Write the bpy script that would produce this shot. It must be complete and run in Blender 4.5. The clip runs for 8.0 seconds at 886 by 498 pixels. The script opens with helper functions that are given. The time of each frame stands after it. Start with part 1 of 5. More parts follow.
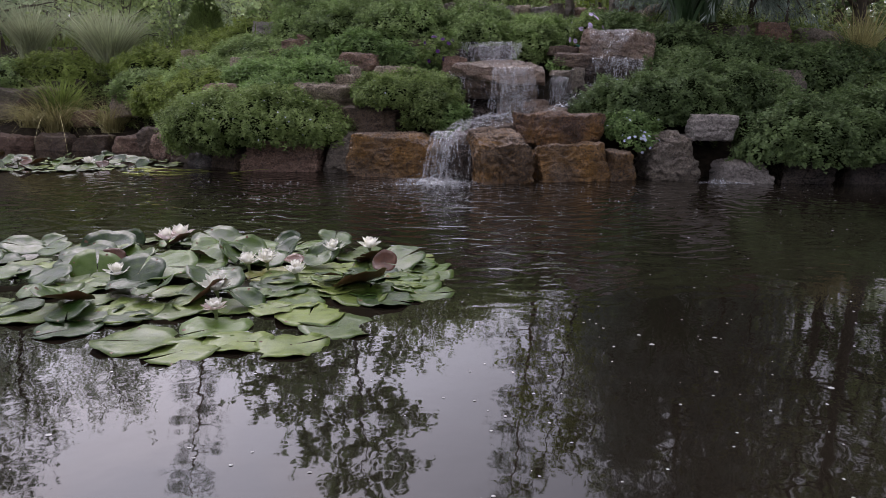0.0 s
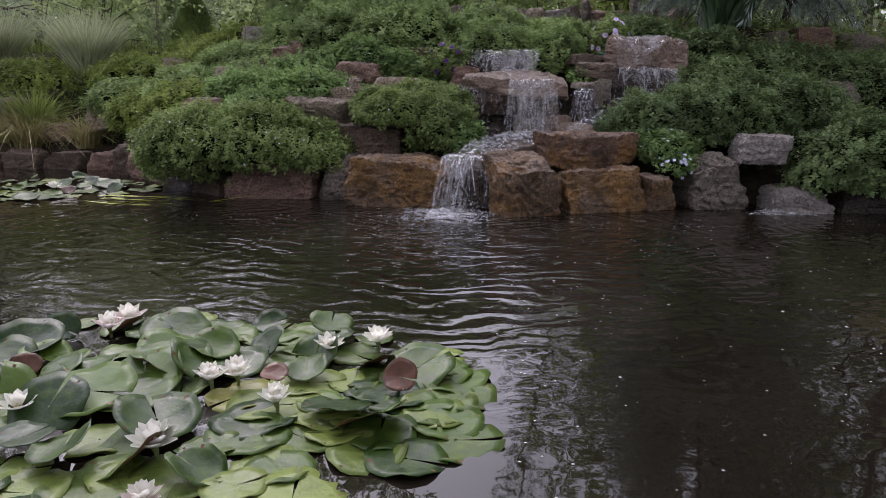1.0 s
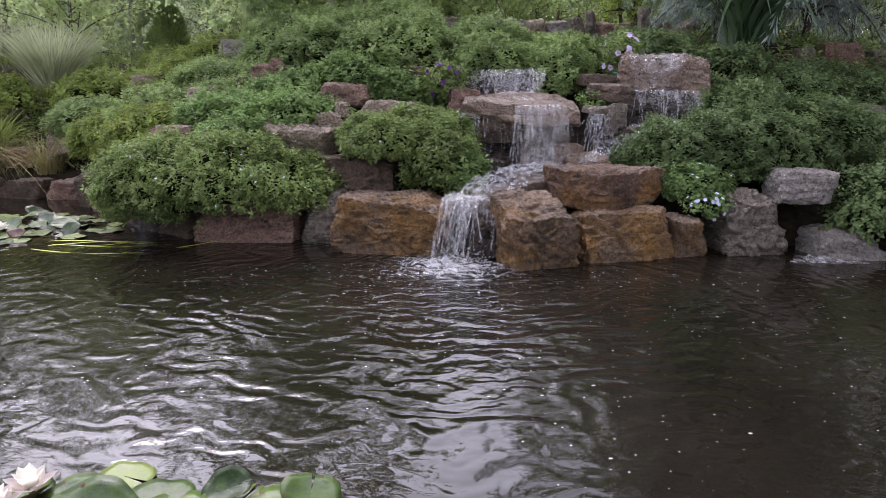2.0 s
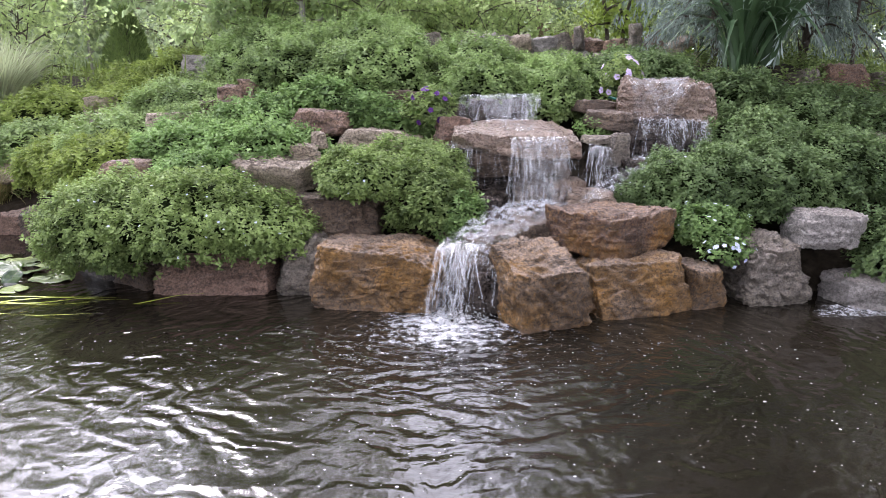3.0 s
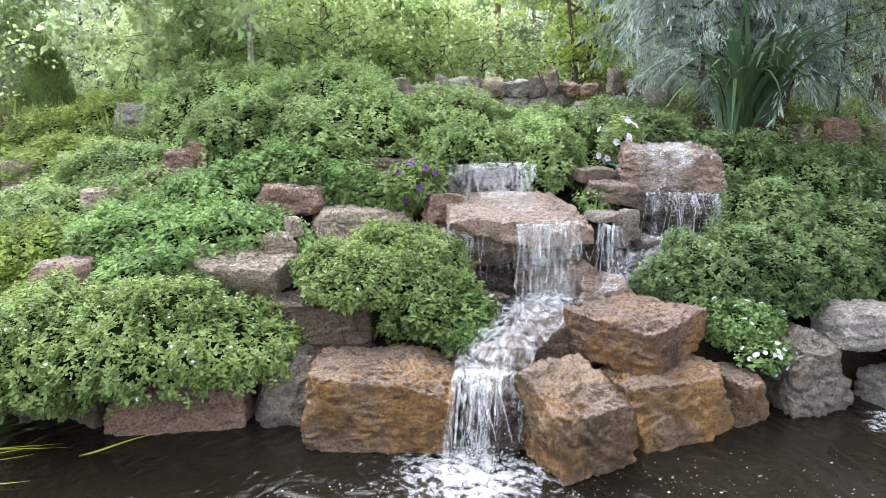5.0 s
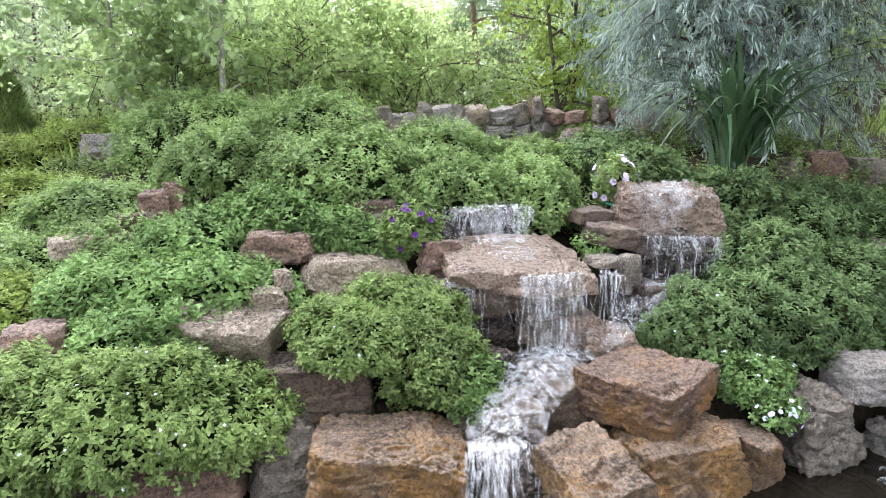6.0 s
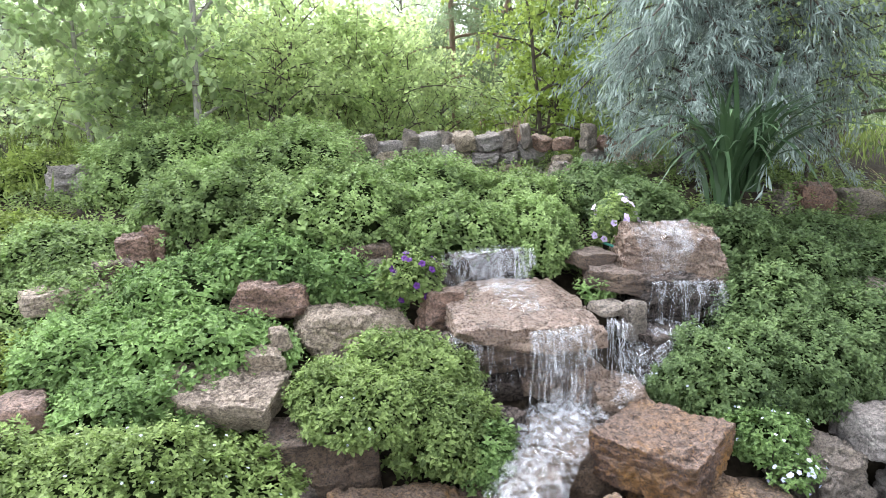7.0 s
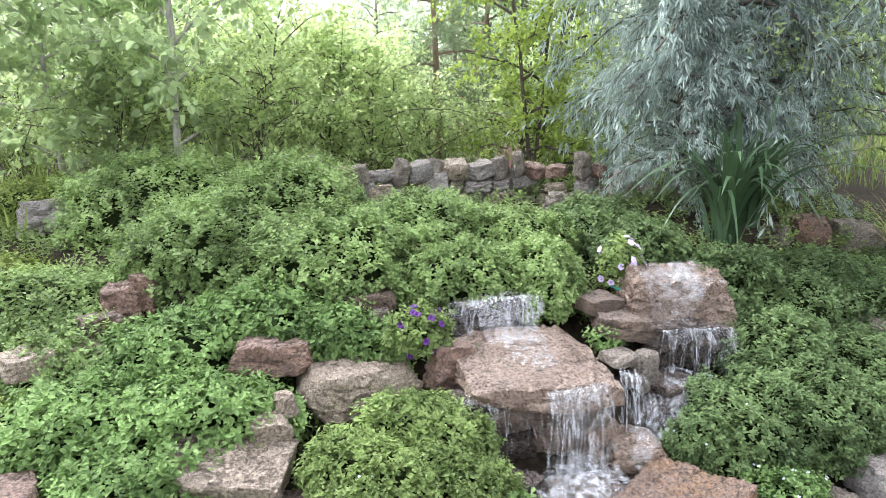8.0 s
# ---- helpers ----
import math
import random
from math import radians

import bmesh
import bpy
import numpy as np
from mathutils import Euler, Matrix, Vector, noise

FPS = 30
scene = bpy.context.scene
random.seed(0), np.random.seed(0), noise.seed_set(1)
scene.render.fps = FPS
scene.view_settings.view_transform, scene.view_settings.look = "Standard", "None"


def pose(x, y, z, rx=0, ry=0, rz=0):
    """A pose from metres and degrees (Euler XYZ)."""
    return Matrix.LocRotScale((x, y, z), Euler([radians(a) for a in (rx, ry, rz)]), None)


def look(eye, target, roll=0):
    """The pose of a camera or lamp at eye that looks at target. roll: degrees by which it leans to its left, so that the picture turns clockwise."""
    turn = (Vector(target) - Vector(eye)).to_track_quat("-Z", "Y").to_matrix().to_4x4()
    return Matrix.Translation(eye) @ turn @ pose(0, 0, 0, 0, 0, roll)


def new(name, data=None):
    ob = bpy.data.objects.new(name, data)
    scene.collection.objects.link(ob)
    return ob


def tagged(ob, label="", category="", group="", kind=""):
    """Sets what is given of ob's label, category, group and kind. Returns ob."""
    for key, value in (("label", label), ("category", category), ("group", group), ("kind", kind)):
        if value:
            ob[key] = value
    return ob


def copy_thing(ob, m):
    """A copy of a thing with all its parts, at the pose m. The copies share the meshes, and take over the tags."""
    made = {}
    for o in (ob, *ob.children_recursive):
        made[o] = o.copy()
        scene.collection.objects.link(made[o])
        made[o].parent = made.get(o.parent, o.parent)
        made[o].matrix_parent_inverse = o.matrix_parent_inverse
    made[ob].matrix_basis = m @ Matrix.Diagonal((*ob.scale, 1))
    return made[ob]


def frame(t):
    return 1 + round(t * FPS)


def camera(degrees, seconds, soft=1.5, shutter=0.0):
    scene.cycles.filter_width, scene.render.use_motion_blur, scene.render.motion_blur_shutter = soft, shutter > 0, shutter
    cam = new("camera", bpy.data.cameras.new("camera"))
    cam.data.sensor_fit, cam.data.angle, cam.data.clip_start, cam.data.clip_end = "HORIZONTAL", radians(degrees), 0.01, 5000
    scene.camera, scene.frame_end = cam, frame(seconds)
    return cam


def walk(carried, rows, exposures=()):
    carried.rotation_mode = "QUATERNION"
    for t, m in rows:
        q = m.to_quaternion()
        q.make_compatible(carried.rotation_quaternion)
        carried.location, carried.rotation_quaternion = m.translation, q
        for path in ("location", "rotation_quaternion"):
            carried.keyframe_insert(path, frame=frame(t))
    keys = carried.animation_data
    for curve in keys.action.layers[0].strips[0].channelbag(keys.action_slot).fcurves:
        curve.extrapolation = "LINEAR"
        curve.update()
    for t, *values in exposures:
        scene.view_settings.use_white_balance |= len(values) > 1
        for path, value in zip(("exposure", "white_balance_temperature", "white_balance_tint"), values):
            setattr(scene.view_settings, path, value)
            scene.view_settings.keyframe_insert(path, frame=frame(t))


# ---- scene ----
cam = camera(67.1, 8.0, soft=0.45)
PATH = [
    (0, (0.052, 0.272, 0.637), (0.01, 2.224, 0.206), 0.6),
    (0.5, (-0.017, 0.653, 0.681), (-0.055, 2.606, 0.25), 0.5),
    (1, (-0.077, 1.022, 0.772), (-0.112, 2.975, 0.341), 0.5),
    (1.5, (-0.118, 1.374, 0.875), (-0.146, 3.327, 0.445), 0.4),
    (3, (-0.31, 2.221, 1.179), (-0.221, 4.173, 0.755), 0.3),
    (3.5, (-0.396, 2.424, 1.293), (-0.262, 4.374, 0.87), 0.2),
    (4, (-0.48, 2.595, 1.408), (-0.299, 4.542, 0.987), 0.1),
    (4.5, (-0.576, 2.774, 1.543), (-0.343, 4.714, 1.119), -0.0),
    (6, (-0.846, 3.225, 1.936), (-0.449, 5.14, 1.516), -0.1),
    (6.5, (-0.94, 3.37, 2.081), (-0.485, 5.271, 1.656), -0.0),
    (7, (-1.04, 3.515, 2.223), (-0.531, 5.401, 1.794), 0.1),
    (7.5, (-1.129, 3.658, 2.371), (-0.573, 5.53, 1.936), 0.2),
    (8, (-1.234, 3.811, 2.526), (-0.625, 5.664, 2.083), 0.4),
]
walk(cam, [(t, look(eye, target, roll)) for t, eye, target, roll in PATH],
     [(0, -1.48, 6550, 25), (1.7, -0.96, 6500, 26), (2.4, -0.38, 6450, 25), (3.0, 0.06, 6450, 22), (3.6, 0.35, 6450, 17), (4.5, 0.42, 6450, 12), (6.5, 0.34, 6450, 12), (8, 0.41, 6500, 13)])

# ---- light ----
SUN_ELEV, SUN_ROT = 40.0, 333.0
world = bpy.data.worlds.new("sky")
scene.world = world
world.use_nodes = True
wn, wl = world.node_tree.nodes, world.node_tree.links
wn.clear()
w_sky = wn.new("ShaderNodeTexSky")
w_sky.sky_type, w_sky.sun_disc = "NISHITA", False
w_sky.sun_elevation, w_sky.sun_rotation = radians(SUN_ELEV), radians(SUN_ROT)
w_sky.dust_density = 2.0
w_co = wn.new("ShaderNodeTexCoord")
w_map = wn.new("ShaderNodeMapping")
w_map.inputs["Scale"].default_value = (1.0, 1.0, 2.2)
w_noise = wn.new("ShaderNodeTexNoise")
w_noise.inputs["Scale"].default_value = 1.7
w_noise.inputs["Detail"].default_value = 5.0
w_ramp = wn.new("ShaderNodeMapRange")
w_ramp.inputs["From Min"].default_value, w_ramp.inputs["From Max"].default_value = 0.36, 0.62
w_ramp.inputs["To Min"].default_value, w_ramp.inputs["To Max"].default_value = 0.62, 0.97
w_mix = wn.new("ShaderNodeMix")
w_mix.data_type = "RGBA"
w_mix.inputs["B"].default_value = (12.2, 13.0, 14.4, 1.0)
w_dot = wn.new("ShaderNodeVectorMath")
w_dot.operation = "DOT_PRODUCT"
w_dot.inputs[1].default_value = (math.sin(radians(SUN_ROT)) * math.cos(radians(SUN_ELEV)), math.cos(radians(SUN_ROT)) * math.cos(radians(SUN_ELEV)), math.sin(radians(SUN_ELEV)))
w_pos = wn.new("ShaderNodeMath")
w_pos.operation = "MAXIMUM"
w_pow = wn.new("ShaderNodeMath")
w_pow.operation, w_pow.inputs[1].default_value = "POWER", 4.5
w_gain = wn.new("ShaderNodeMath")
w_gain.operation, w_gain.inputs[1].default_value, w_gain.inputs[2].default_value = "MULTIPLY_ADD", 8.0, 1.0
w_veil = wn.new("ShaderNodeVectorMath")
w_veil.operation = "SCALE"
w_bg = wn.new("ShaderNodeBackground")
w_bg.inputs["Strength"].default_value = 0.12
w_out = wn.new("ShaderNodeOutputWorld")
wl.new(w_co.outputs["Generated"], w_map.inputs["Vector"])
wl.new(w_map.outputs["Vector"], w_noise.inputs["Vector"])
wl.new(w_noise.outputs["Fac"], w_ramp.inputs["Value"])
wl.new(w_ramp.outputs["Result"], w_mix.inputs["Factor"])
wl.new(w_sky.outputs["Color"], w_mix.inputs["A"])
wl.new(w_co.outputs["Generated"], w_dot.inputs[0])
wl.new(w_dot.outputs["Value"], w_pos.inputs[0])
wl.new(w_pos.outputs["Value"], w_pow.inputs[0])
wl.new(w_pow.outputs["Value"], w_gain.inputs[0])
wl.new(w_mix.outputs["Result"], w_veil.inputs[0])
wl.new(w_gain.outputs["Value"], w_veil.inputs["Scale"])
wl.new(w_veil.outputs["Vector"], w_bg.inputs["Color"])
wl.new(w_bg.outputs["Background"], w_out.inputs["Surface"])

sun = new("sun", bpy.data.lights.new("sun", "SUN"))
sun.data.energy, sun.data.angle, sun.data.color = 1.5, radians(14), (1.0, 0.96, 0.9)
_sr, _se = radians(SUN_ROT), radians(SUN_ELEV)
sun.matrix_world = look(Vector((math.sin(_sr) * math.cos(_se), math.cos(_sr) * math.cos(_se), math.sin(_se))) * 30, (0, 0, 0))


# ---- materials ----
def nodes_of(name):
    m = bpy.data.materials.new(name)
    m.use_nodes = True
    n, l = m.node_tree.nodes, m.node_tree.links
    return m, n, l, n["Principled BSDF"], n["Material Output"]


def ramp_of(n, stops):
    r = n.new("ShaderNodeValToRGB")
    e = r.color_ramp.elements
    while len(e) < len(stops):
        e.new(0.5)
    for el, (p, c) in zip(e, stops):
        el.position, el.color = p, (*c, 1.0)
    return r


def noise_of(n, l, vec, scale, detail=4.0, rough=0.55):
    t = n.new("ShaderNodeTexNoise")
    t.inputs["Scale"].default_value, t.inputs["Detail"].default_value, t.inputs["Roughness"].default_value = scale, detail, rough
    l.new(vec, t.inputs["Vector"])
    return t


def mix_of(n, l, fac, a, b, blend="MIX"):
    x = n.new("ShaderNodeMix")
    x.data_type, x.blend_type = "RGBA", blend
    for key, v in (("Factor", fac), ("A", a), ("B", b)):
        if isinstance(v, (int, float)):
            x.inputs[key].default_value = v
        elif isinstance(v, tuple):
            x.inputs[key].default_value = (*v, 1.0)
        else:
            l.new(v, x.inputs[key])
    return x.outputs["Result"]


def range_of(n, l, v, a, b, c=0.0, d=1.0):
    r = n.new("ShaderNodeMapRange")
    for key, q in (("From Min", a), ("From Max", b), ("To Min", c), ("To Max", d)):
        r.inputs[key].default_value = q
    l.new(v, r.inputs["Value"])
    return r.outputs["Result"]


def math_of(n, l, op, a, b=0.0):
    m = n.new("ShaderNodeMath")
    m.operation = op
    for i, v in enumerate((a, b)):
        if isinstance(v, (int, float)):
            m.inputs[i].default_value = v
        else:
            l.new(v, m.inputs[i])
    return m.outputs["Value"]


def stone_material(name, light, mid, dark, crust, crust_amount=0.5, rough=0.85, wet=0.0):
    """Weathered sandstone: broad stains over a gritty, layered, pitted skin."""
    m, n, l, p, out = nodes_of(name)
    geo = n.new("ShaderNodeNewGeometry")
    obi = n.new("ShaderNodeObjectInfo")
    shift = n.new("ShaderNodeVectorMath")
    shift.operation = "MULTIPLY_ADD"
    comb = n.new("ShaderNodeCombineXYZ")
    for i in range(3):
        l.new(obi.outputs["Random"], comb.inputs[i])
    l.new(comb.outputs["Vector"], shift.inputs[0])
    shift.inputs[1].default_value = (37.0, 91.0, 53.0)
    l.new(geo.outputs["Position"], shift.inputs[2])
    vec = shift.outputs["Vector"]
    flat = n.new("ShaderNodeMapping")
    flat.inputs["Scale"].default_value = (1.0, 1.0, 4.5)
    flat.inputs["Rotation"].default_value = (0.12, -0.10, 0.0)
    l.new(vec, flat.inputs["Vector"])
    wide = noise_of(n, l, vec, 2.6, 5.0, 0.6)
    stain = noise_of(n, l, vec, 6.5, 8.0, 0.7)
    beds = noise_of(n, l, flat.outputs["Vector"], 8.0, 6.0, 0.65)
    grit = noise_of(n, l, vec, 55.0, 8.0, 0.8)
    pits = noise_of(n, l, vec, 120.0, 3.0, 0.7)
    # broad change between the fresh and the weathered colour
    turn = math_of(n, l, "ADD", math_of(n, l, "MULTIPLY", wide.outputs["Fac"], 0.6), math_of(n, l, "MULTIPLY", stain.outputs["Fac"], 0.4))
    col = mix_of(n, l, range_of(n, l, turn, 0.45, 0.57), mid, light)
    # dark weathered crust in broken patches
    cr = math_of(n, l, "ADD", math_of(n, l, "MULTIPLY", stain.outputs["Fac"], 0.55), math_of(n, l, "MULTIPLY", grit.outputs["Fac"], 0.45))
    cf = range_of(n, l, cr, 0.56 - 0.10 * crust_amount, 0.66 - 0.10 * crust_amount)
    col = mix_of(n, l, math_of(n, l, "MULTIPLY", cf, 0.82), col, crust)
    # worn greyish upper faces
    sep = n.new("ShaderNodeSeparateXYZ")
    l.new(geo.outputs["Normal"], sep.inputs["Vector"])
    dust = math_of(n, l, "MULTIPLY", range_of(n, l, sep.outputs["Z"], 0.55, 0.92), range_of(n, l, stain.outputs["Fac"], 0.35, 0.62, 0.35, 0.85))
    grey = tuple(0.5 * a + 0.5 * b for a, b in zip(mid, (0.44, 0.345, 0.30)))
    col = mix_of(n, l, dust, col, grey)
    # bedding lines and grit
    col = mix_of(n, l, math_of(n, l, "MULTIPLY", range_of(n, l, beds.outputs["Fac"], 0.36, 0.44, 1.0, 0.0), 0.45), col, dark)
    col = mix_of(n, l, math_of(n, l, "MULTIPLY", range_of(n, l, grit.outputs["Fac"], 0.42, 0.53, 1.0, 0.0), 0.75), col, tuple(0.8 * c for c in dark))
    col = mix_of(n, l, math_of(n, l, "MULTIPLY", range_of(n, l, grit.outputs["Fac"], 0.54, 0.66), 0.5), col, tuple(min(0.8, 1.45 * c) for c in light))
    col = mix_of(n, l, math_of(n, l, "MULTIPLY", range_of(n, l, pits.outputs["Fac"], 0.58, 0.66), 0.6), col, tuple(0.6 * c for c in dark))
    crack_n = noise_of(n, l, flat.outputs["Vector"], 2.2, 4.0, 0.5)
    crack = range_of(n, l, math_of(n, l, "ABSOLUTE", math_of(n, l, "SUBTRACT", crack_n.outputs["Fac"], 0.5)), 0.002, 0.010, 1.0, 0.0)
    col = mix_of(n, l, math_of(n, l, "MULTIPLY", crack, 0.55), col, tuple(0.5 * c for c in dark))
    l.new(col, p.inputs["Base Color"])
    l.new(range_of(n, l, grit.outputs["Fac"], 0.35, 0.65, rough - 0.2 - wet, rough - wet), p.inputs["Roughness"])
    last = None
    for value, depth in ((math_of(n, l, "SUBTRACT", beds.outputs["Fac"], math_of(n, l, "MULTIPLY", crack, 0.4)), 0.028), (stain.outputs["Fac"], 0.035), (grit.outputs["Fac"], 0.016), (pits.outputs["Fac"], 0.004)):
        b = n.new("ShaderNodeBump")
        b.inputs["Distance"].default_value, b.inputs["Strength"].default_value = depth, 1.0
        l.new(value, b.inputs["Height"])
        if last:
            l.new(last, b.inputs["Normal"])
        last = b.outputs["Normal"]
    l.new(last, p.inputs["Normal"])
    return m


def leaf_material(name, dark, light, rough=0.5, through_amount=0.4, spec=0.35):
    """Leaves: each leaf its own shade, with some light passing through."""
    m, n, l, p, out = nodes_of(name)
    geo = n.new("ShaderNodeNewGeometry")
    big = noise_of(n, l, geo.outputs["Position"], 2.3, 3.0)
    f = math_of(n, l, "ADD", math_of(n, l, "MULTIPLY", geo.outputs["Random Per Island"], 0.6), math_of(n, l, "MULTIPLY", range_of(n, l, big.outputs["Fac"], 0.35, 0.65), 0.4))
    col = ramp_of(n, [(0.08, tuple(0.55 * c for c in dark)), (0.5, tuple(0.5 * (a + c) for a, c in zip(dark, light))), (0.95, tuple(1.2 * c for c in light))])
    l.new(f, col.inputs["Fac"])
    l.new(col.outputs["Color"], p.inputs["Base Color"])
    p.inputs["Roughness"].default_value = rough
    p.inputs["Specular IOR Level"].default_value = spec
    tr = n.new("ShaderNodeBsdfTranslucent")
    l.new(mix_of(n, l, 0.5, col.outputs["Color"], tuple(min(1.0, 1.25 * c) for c in light)), tr.inputs["Color"])
    mx = n.new("ShaderNodeMixShader")
    mx.inputs["Fac"].default_value = through_amount
    l.new(p.outputs["BSDF"], mx.inputs[1])
    l.new(tr.outputs["BSDF"], mx.inputs[2])
    l.new(mx.outputs["Shader"], out.inputs["Surface"])
    return m


def plain_material(name, a, b, scale=20.0, rough=0.7, bump=0.0, spec=0.4):
    """Two-tone mottled surface with fine relief."""
    m, n, l, p, out = nodes_of(name)
    geo = n.new("ShaderNodeNewGeometry")
    t = noise_of(n, l, geo.outputs["Position"], scale, 6.0, 0.65)
    r = ramp_of(n, [(0.3, a), (0.7, b)])
    l.new(t.outputs["Fac"], r.inputs["Fac"])
    l.new(r.outputs["Color"], p.inputs["Base Color"])
    p.inputs["Roughness"].default_value, p.inputs["Specular IOR Level"].default_value = rough, spec
    if bump:
        bn = n.new("ShaderNodeBump")
        bn.inputs["Distance"].default_value = bump
        l.new(t.outputs["Fac"], bn.inputs["Height"])
        l.new(bn.outputs["Normal"], p.inputs["Normal"])
    return m


def bark_material(name, a, b):
    m, n, l, p, out = nodes_of(name)
    geo = n.new("ShaderNodeNewGeometry")
    mp = n.new("ShaderNodeMapping")
    mp.inputs["Scale"].default_value = (1.0, 1.0, 0.22)
    l.new(geo.outputs["Position"], mp.inputs["Vector"])
    t = noise_of(n, l, mp.outputs["Vector"], 45.0, 6.0, 0.7)
    r = ramp_of(n, [(0.3, a), (0.7, b)])
    l.new(t.outputs["Fac"], r.inputs["Fac"])
    l.new(r.outputs["Color"], p.inputs["Base Color"])
    p.inputs["Roughness"].default_value = 0.9
    bn = n.new("ShaderNodeBump")
    bn.inputs["Distance"].default_value = 0.01
    l.new(t.outputs["Fac"], bn.inputs["Height"])
    l.new(bn.outputs["Normal"], p.inputs["Normal"])
    return m


def pad_material(name, a, b):
    """Water lily leaf: blotched, with fine veins from the middle, half glossy."""
    m, n, l, p, out = nodes_of(name)
    co = n.new("ShaderNodeTexCoord")
    obi = n.new("ShaderNodeObjectInfo")
    geo = n.new("ShaderNodeNewGeometry")
    sep = n.new("ShaderNodeSeparateXYZ")
    l.new(co.outputs["Object"], sep.inputs["Vector"])
    angle = math_of(n, l, "ARCTAN2", sep.outputs["Y"], sep.outputs["X"])
    vein = range_of(n, l, math_of(n, l, "ABSOLUTE", math_of(n, l, "SINE", math_of(n, l, "MULTIPLY", angle, 7.0))), 0.0, 0.09, 1.0, 0.0)
    blot = noise_of(n, l, geo.outputs["Position"], 26.0, 6.0, 0.65)
    f = math_of(n, l, "ADD", math_of(n, l, "MULTIPLY", blot.outputs["Fac"], 0.7), math_of(n, l, "MULTIPLY", obi.outputs["Random"], 0.4))
    r = ramp_of(n, [(0.38, a), (0.72, b)])
    l.new(f, r.inputs["Fac"])
    spots = noise_of(n, l, geo.outputs["Position"], 70.0, 3.0, 0.6)
    col = mix_of(n, l, math_of(n, l, "MULTIPLY", vein, 0.13), r.outputs["Color"], tuple(1.5 * q for q in b))
    col = mix_of(n, l, math_of(n, l, "MULTIPLY", range_of(n, l, spots.outputs["Fac"], 0.66, 0.72), 0.7), col, (0.10, 0.075, 0.03))
    l.new(col, p.inputs["Base Color"])
    l.new(range_of(n, l, blot.outputs["Fac"], 0.3, 0.7, 0.26, 0.48), p.inputs["Roughness"])
    p.inputs["Specular IOR Level"].default_value = 0.24
    bn = n.new("ShaderNodeBump")
    bn.inputs["Distance"].default_value = 0.0025
    l.new(math_of(n, l, "ADD", blot.outputs["Fac"], math_of(n, l, "MULTIPLY", vein, -0.05)), bn.inputs["Height"])
    l.new(bn.outputs["Normal"], p.inputs["Normal"])
    return m


FALL_FOOT = (-0.11, 5.67)


def pond_material():
    """Murky brown water: mirror surface with ripples that run out from the foot of the fall."""
    m, n, l, p, out = nodes_of("pond_water")
    geo = n.new("ShaderNodeNewGeometry")
    pos = geo.outputs["Position"]
    murk = noise_of(n, l, pos, 0.8, 3.0)
    r = ramp_of(n, [(0.3, (0.007, 0.0056, 0.0038)), (0.7, (0.016, 0.0128, 0.0088))])
    l.new(murk.outputs["Fac"], r.inputs["Fac"])
    l.new(r.outputs["Color"], p.inputs["Base Color"])
    p.inputs["Roughness"].default_value, p.inputs["IOR"].default_value = 0.025, 1.33
    d = n.new("ShaderNodeVectorMath")
    d.operation = "DISTANCE"
    l.new(pos, d.inputs[0])
    d.inputs[1].default_value = (*FALL_FOOT, 0.0)
    dist = d.outputs["Value"]
    near = math_of(n, l, "POWER", range_of(n, l, dist, 0.0, 3.5, 1.0, 0.0), 0.9)
    bent = noise_of(n, l, pos, 2.6, 3.0)
    ph = math_of(n, l, "ADD", math_of(n, l, "MULTIPLY", dist, 52.0), math_of(n, l, "MULTIPLY", bent.outputs["Fac"], 34.0))
    rings = math_of(n, l, "SINE", ph)
    ph2 = math_of(n, l, "ADD", math_of(n, l, "MULTIPLY", dist, 23.0), math_of(n, l, "MULTIPLY", noise_of(n, l, pos, 1.5, 2.0).outputs["Fac"], 40.0))
    rings2 = math_of(n, l, "SINE", ph2)
    chop = noise_of(n, l, pos, 26.0, 3.0)
    lazy = noise_of(n, l, pos, 3.2, 2.0)
    h = math_of(n, l, "ADD", math_of(n, l, "MULTIPLY", rings, 0.0017), math_of(n, l, "MULTIPLY", rings2, 0.0030))
    h = math_of(n, l, "ADD", h, math_of(n, l, "MULTIPLY", math_of(n, l, "MULTIPLY", chop.outputs["Fac"], 0.009), math_of(n, l, "MULTIPLY", near, near)))
    h = math_of(n, l, "MULTIPLY", h, near)
    h = math_of(n, l, "ADD", h, math_of(n, l, "MULTIPLY", lazy.outputs["Fac"], 0.0013))
    h = math_of(n, l, "ADD", h, math_of(n, l, "MULTIPLY", noise_of(n, l, pos, 13.0, 2.0).outputs["Fac"], 0.0004))
    bn = n.new("ShaderNodeBump")
    bn.inputs["Distance"].default_value, bn.inputs["Strength"].default_value = 1.0, 1.0
    l.new(h, bn.inputs["Height"])
    l.new(bn.outputs["Normal"], p.inputs["Normal"])
    return m


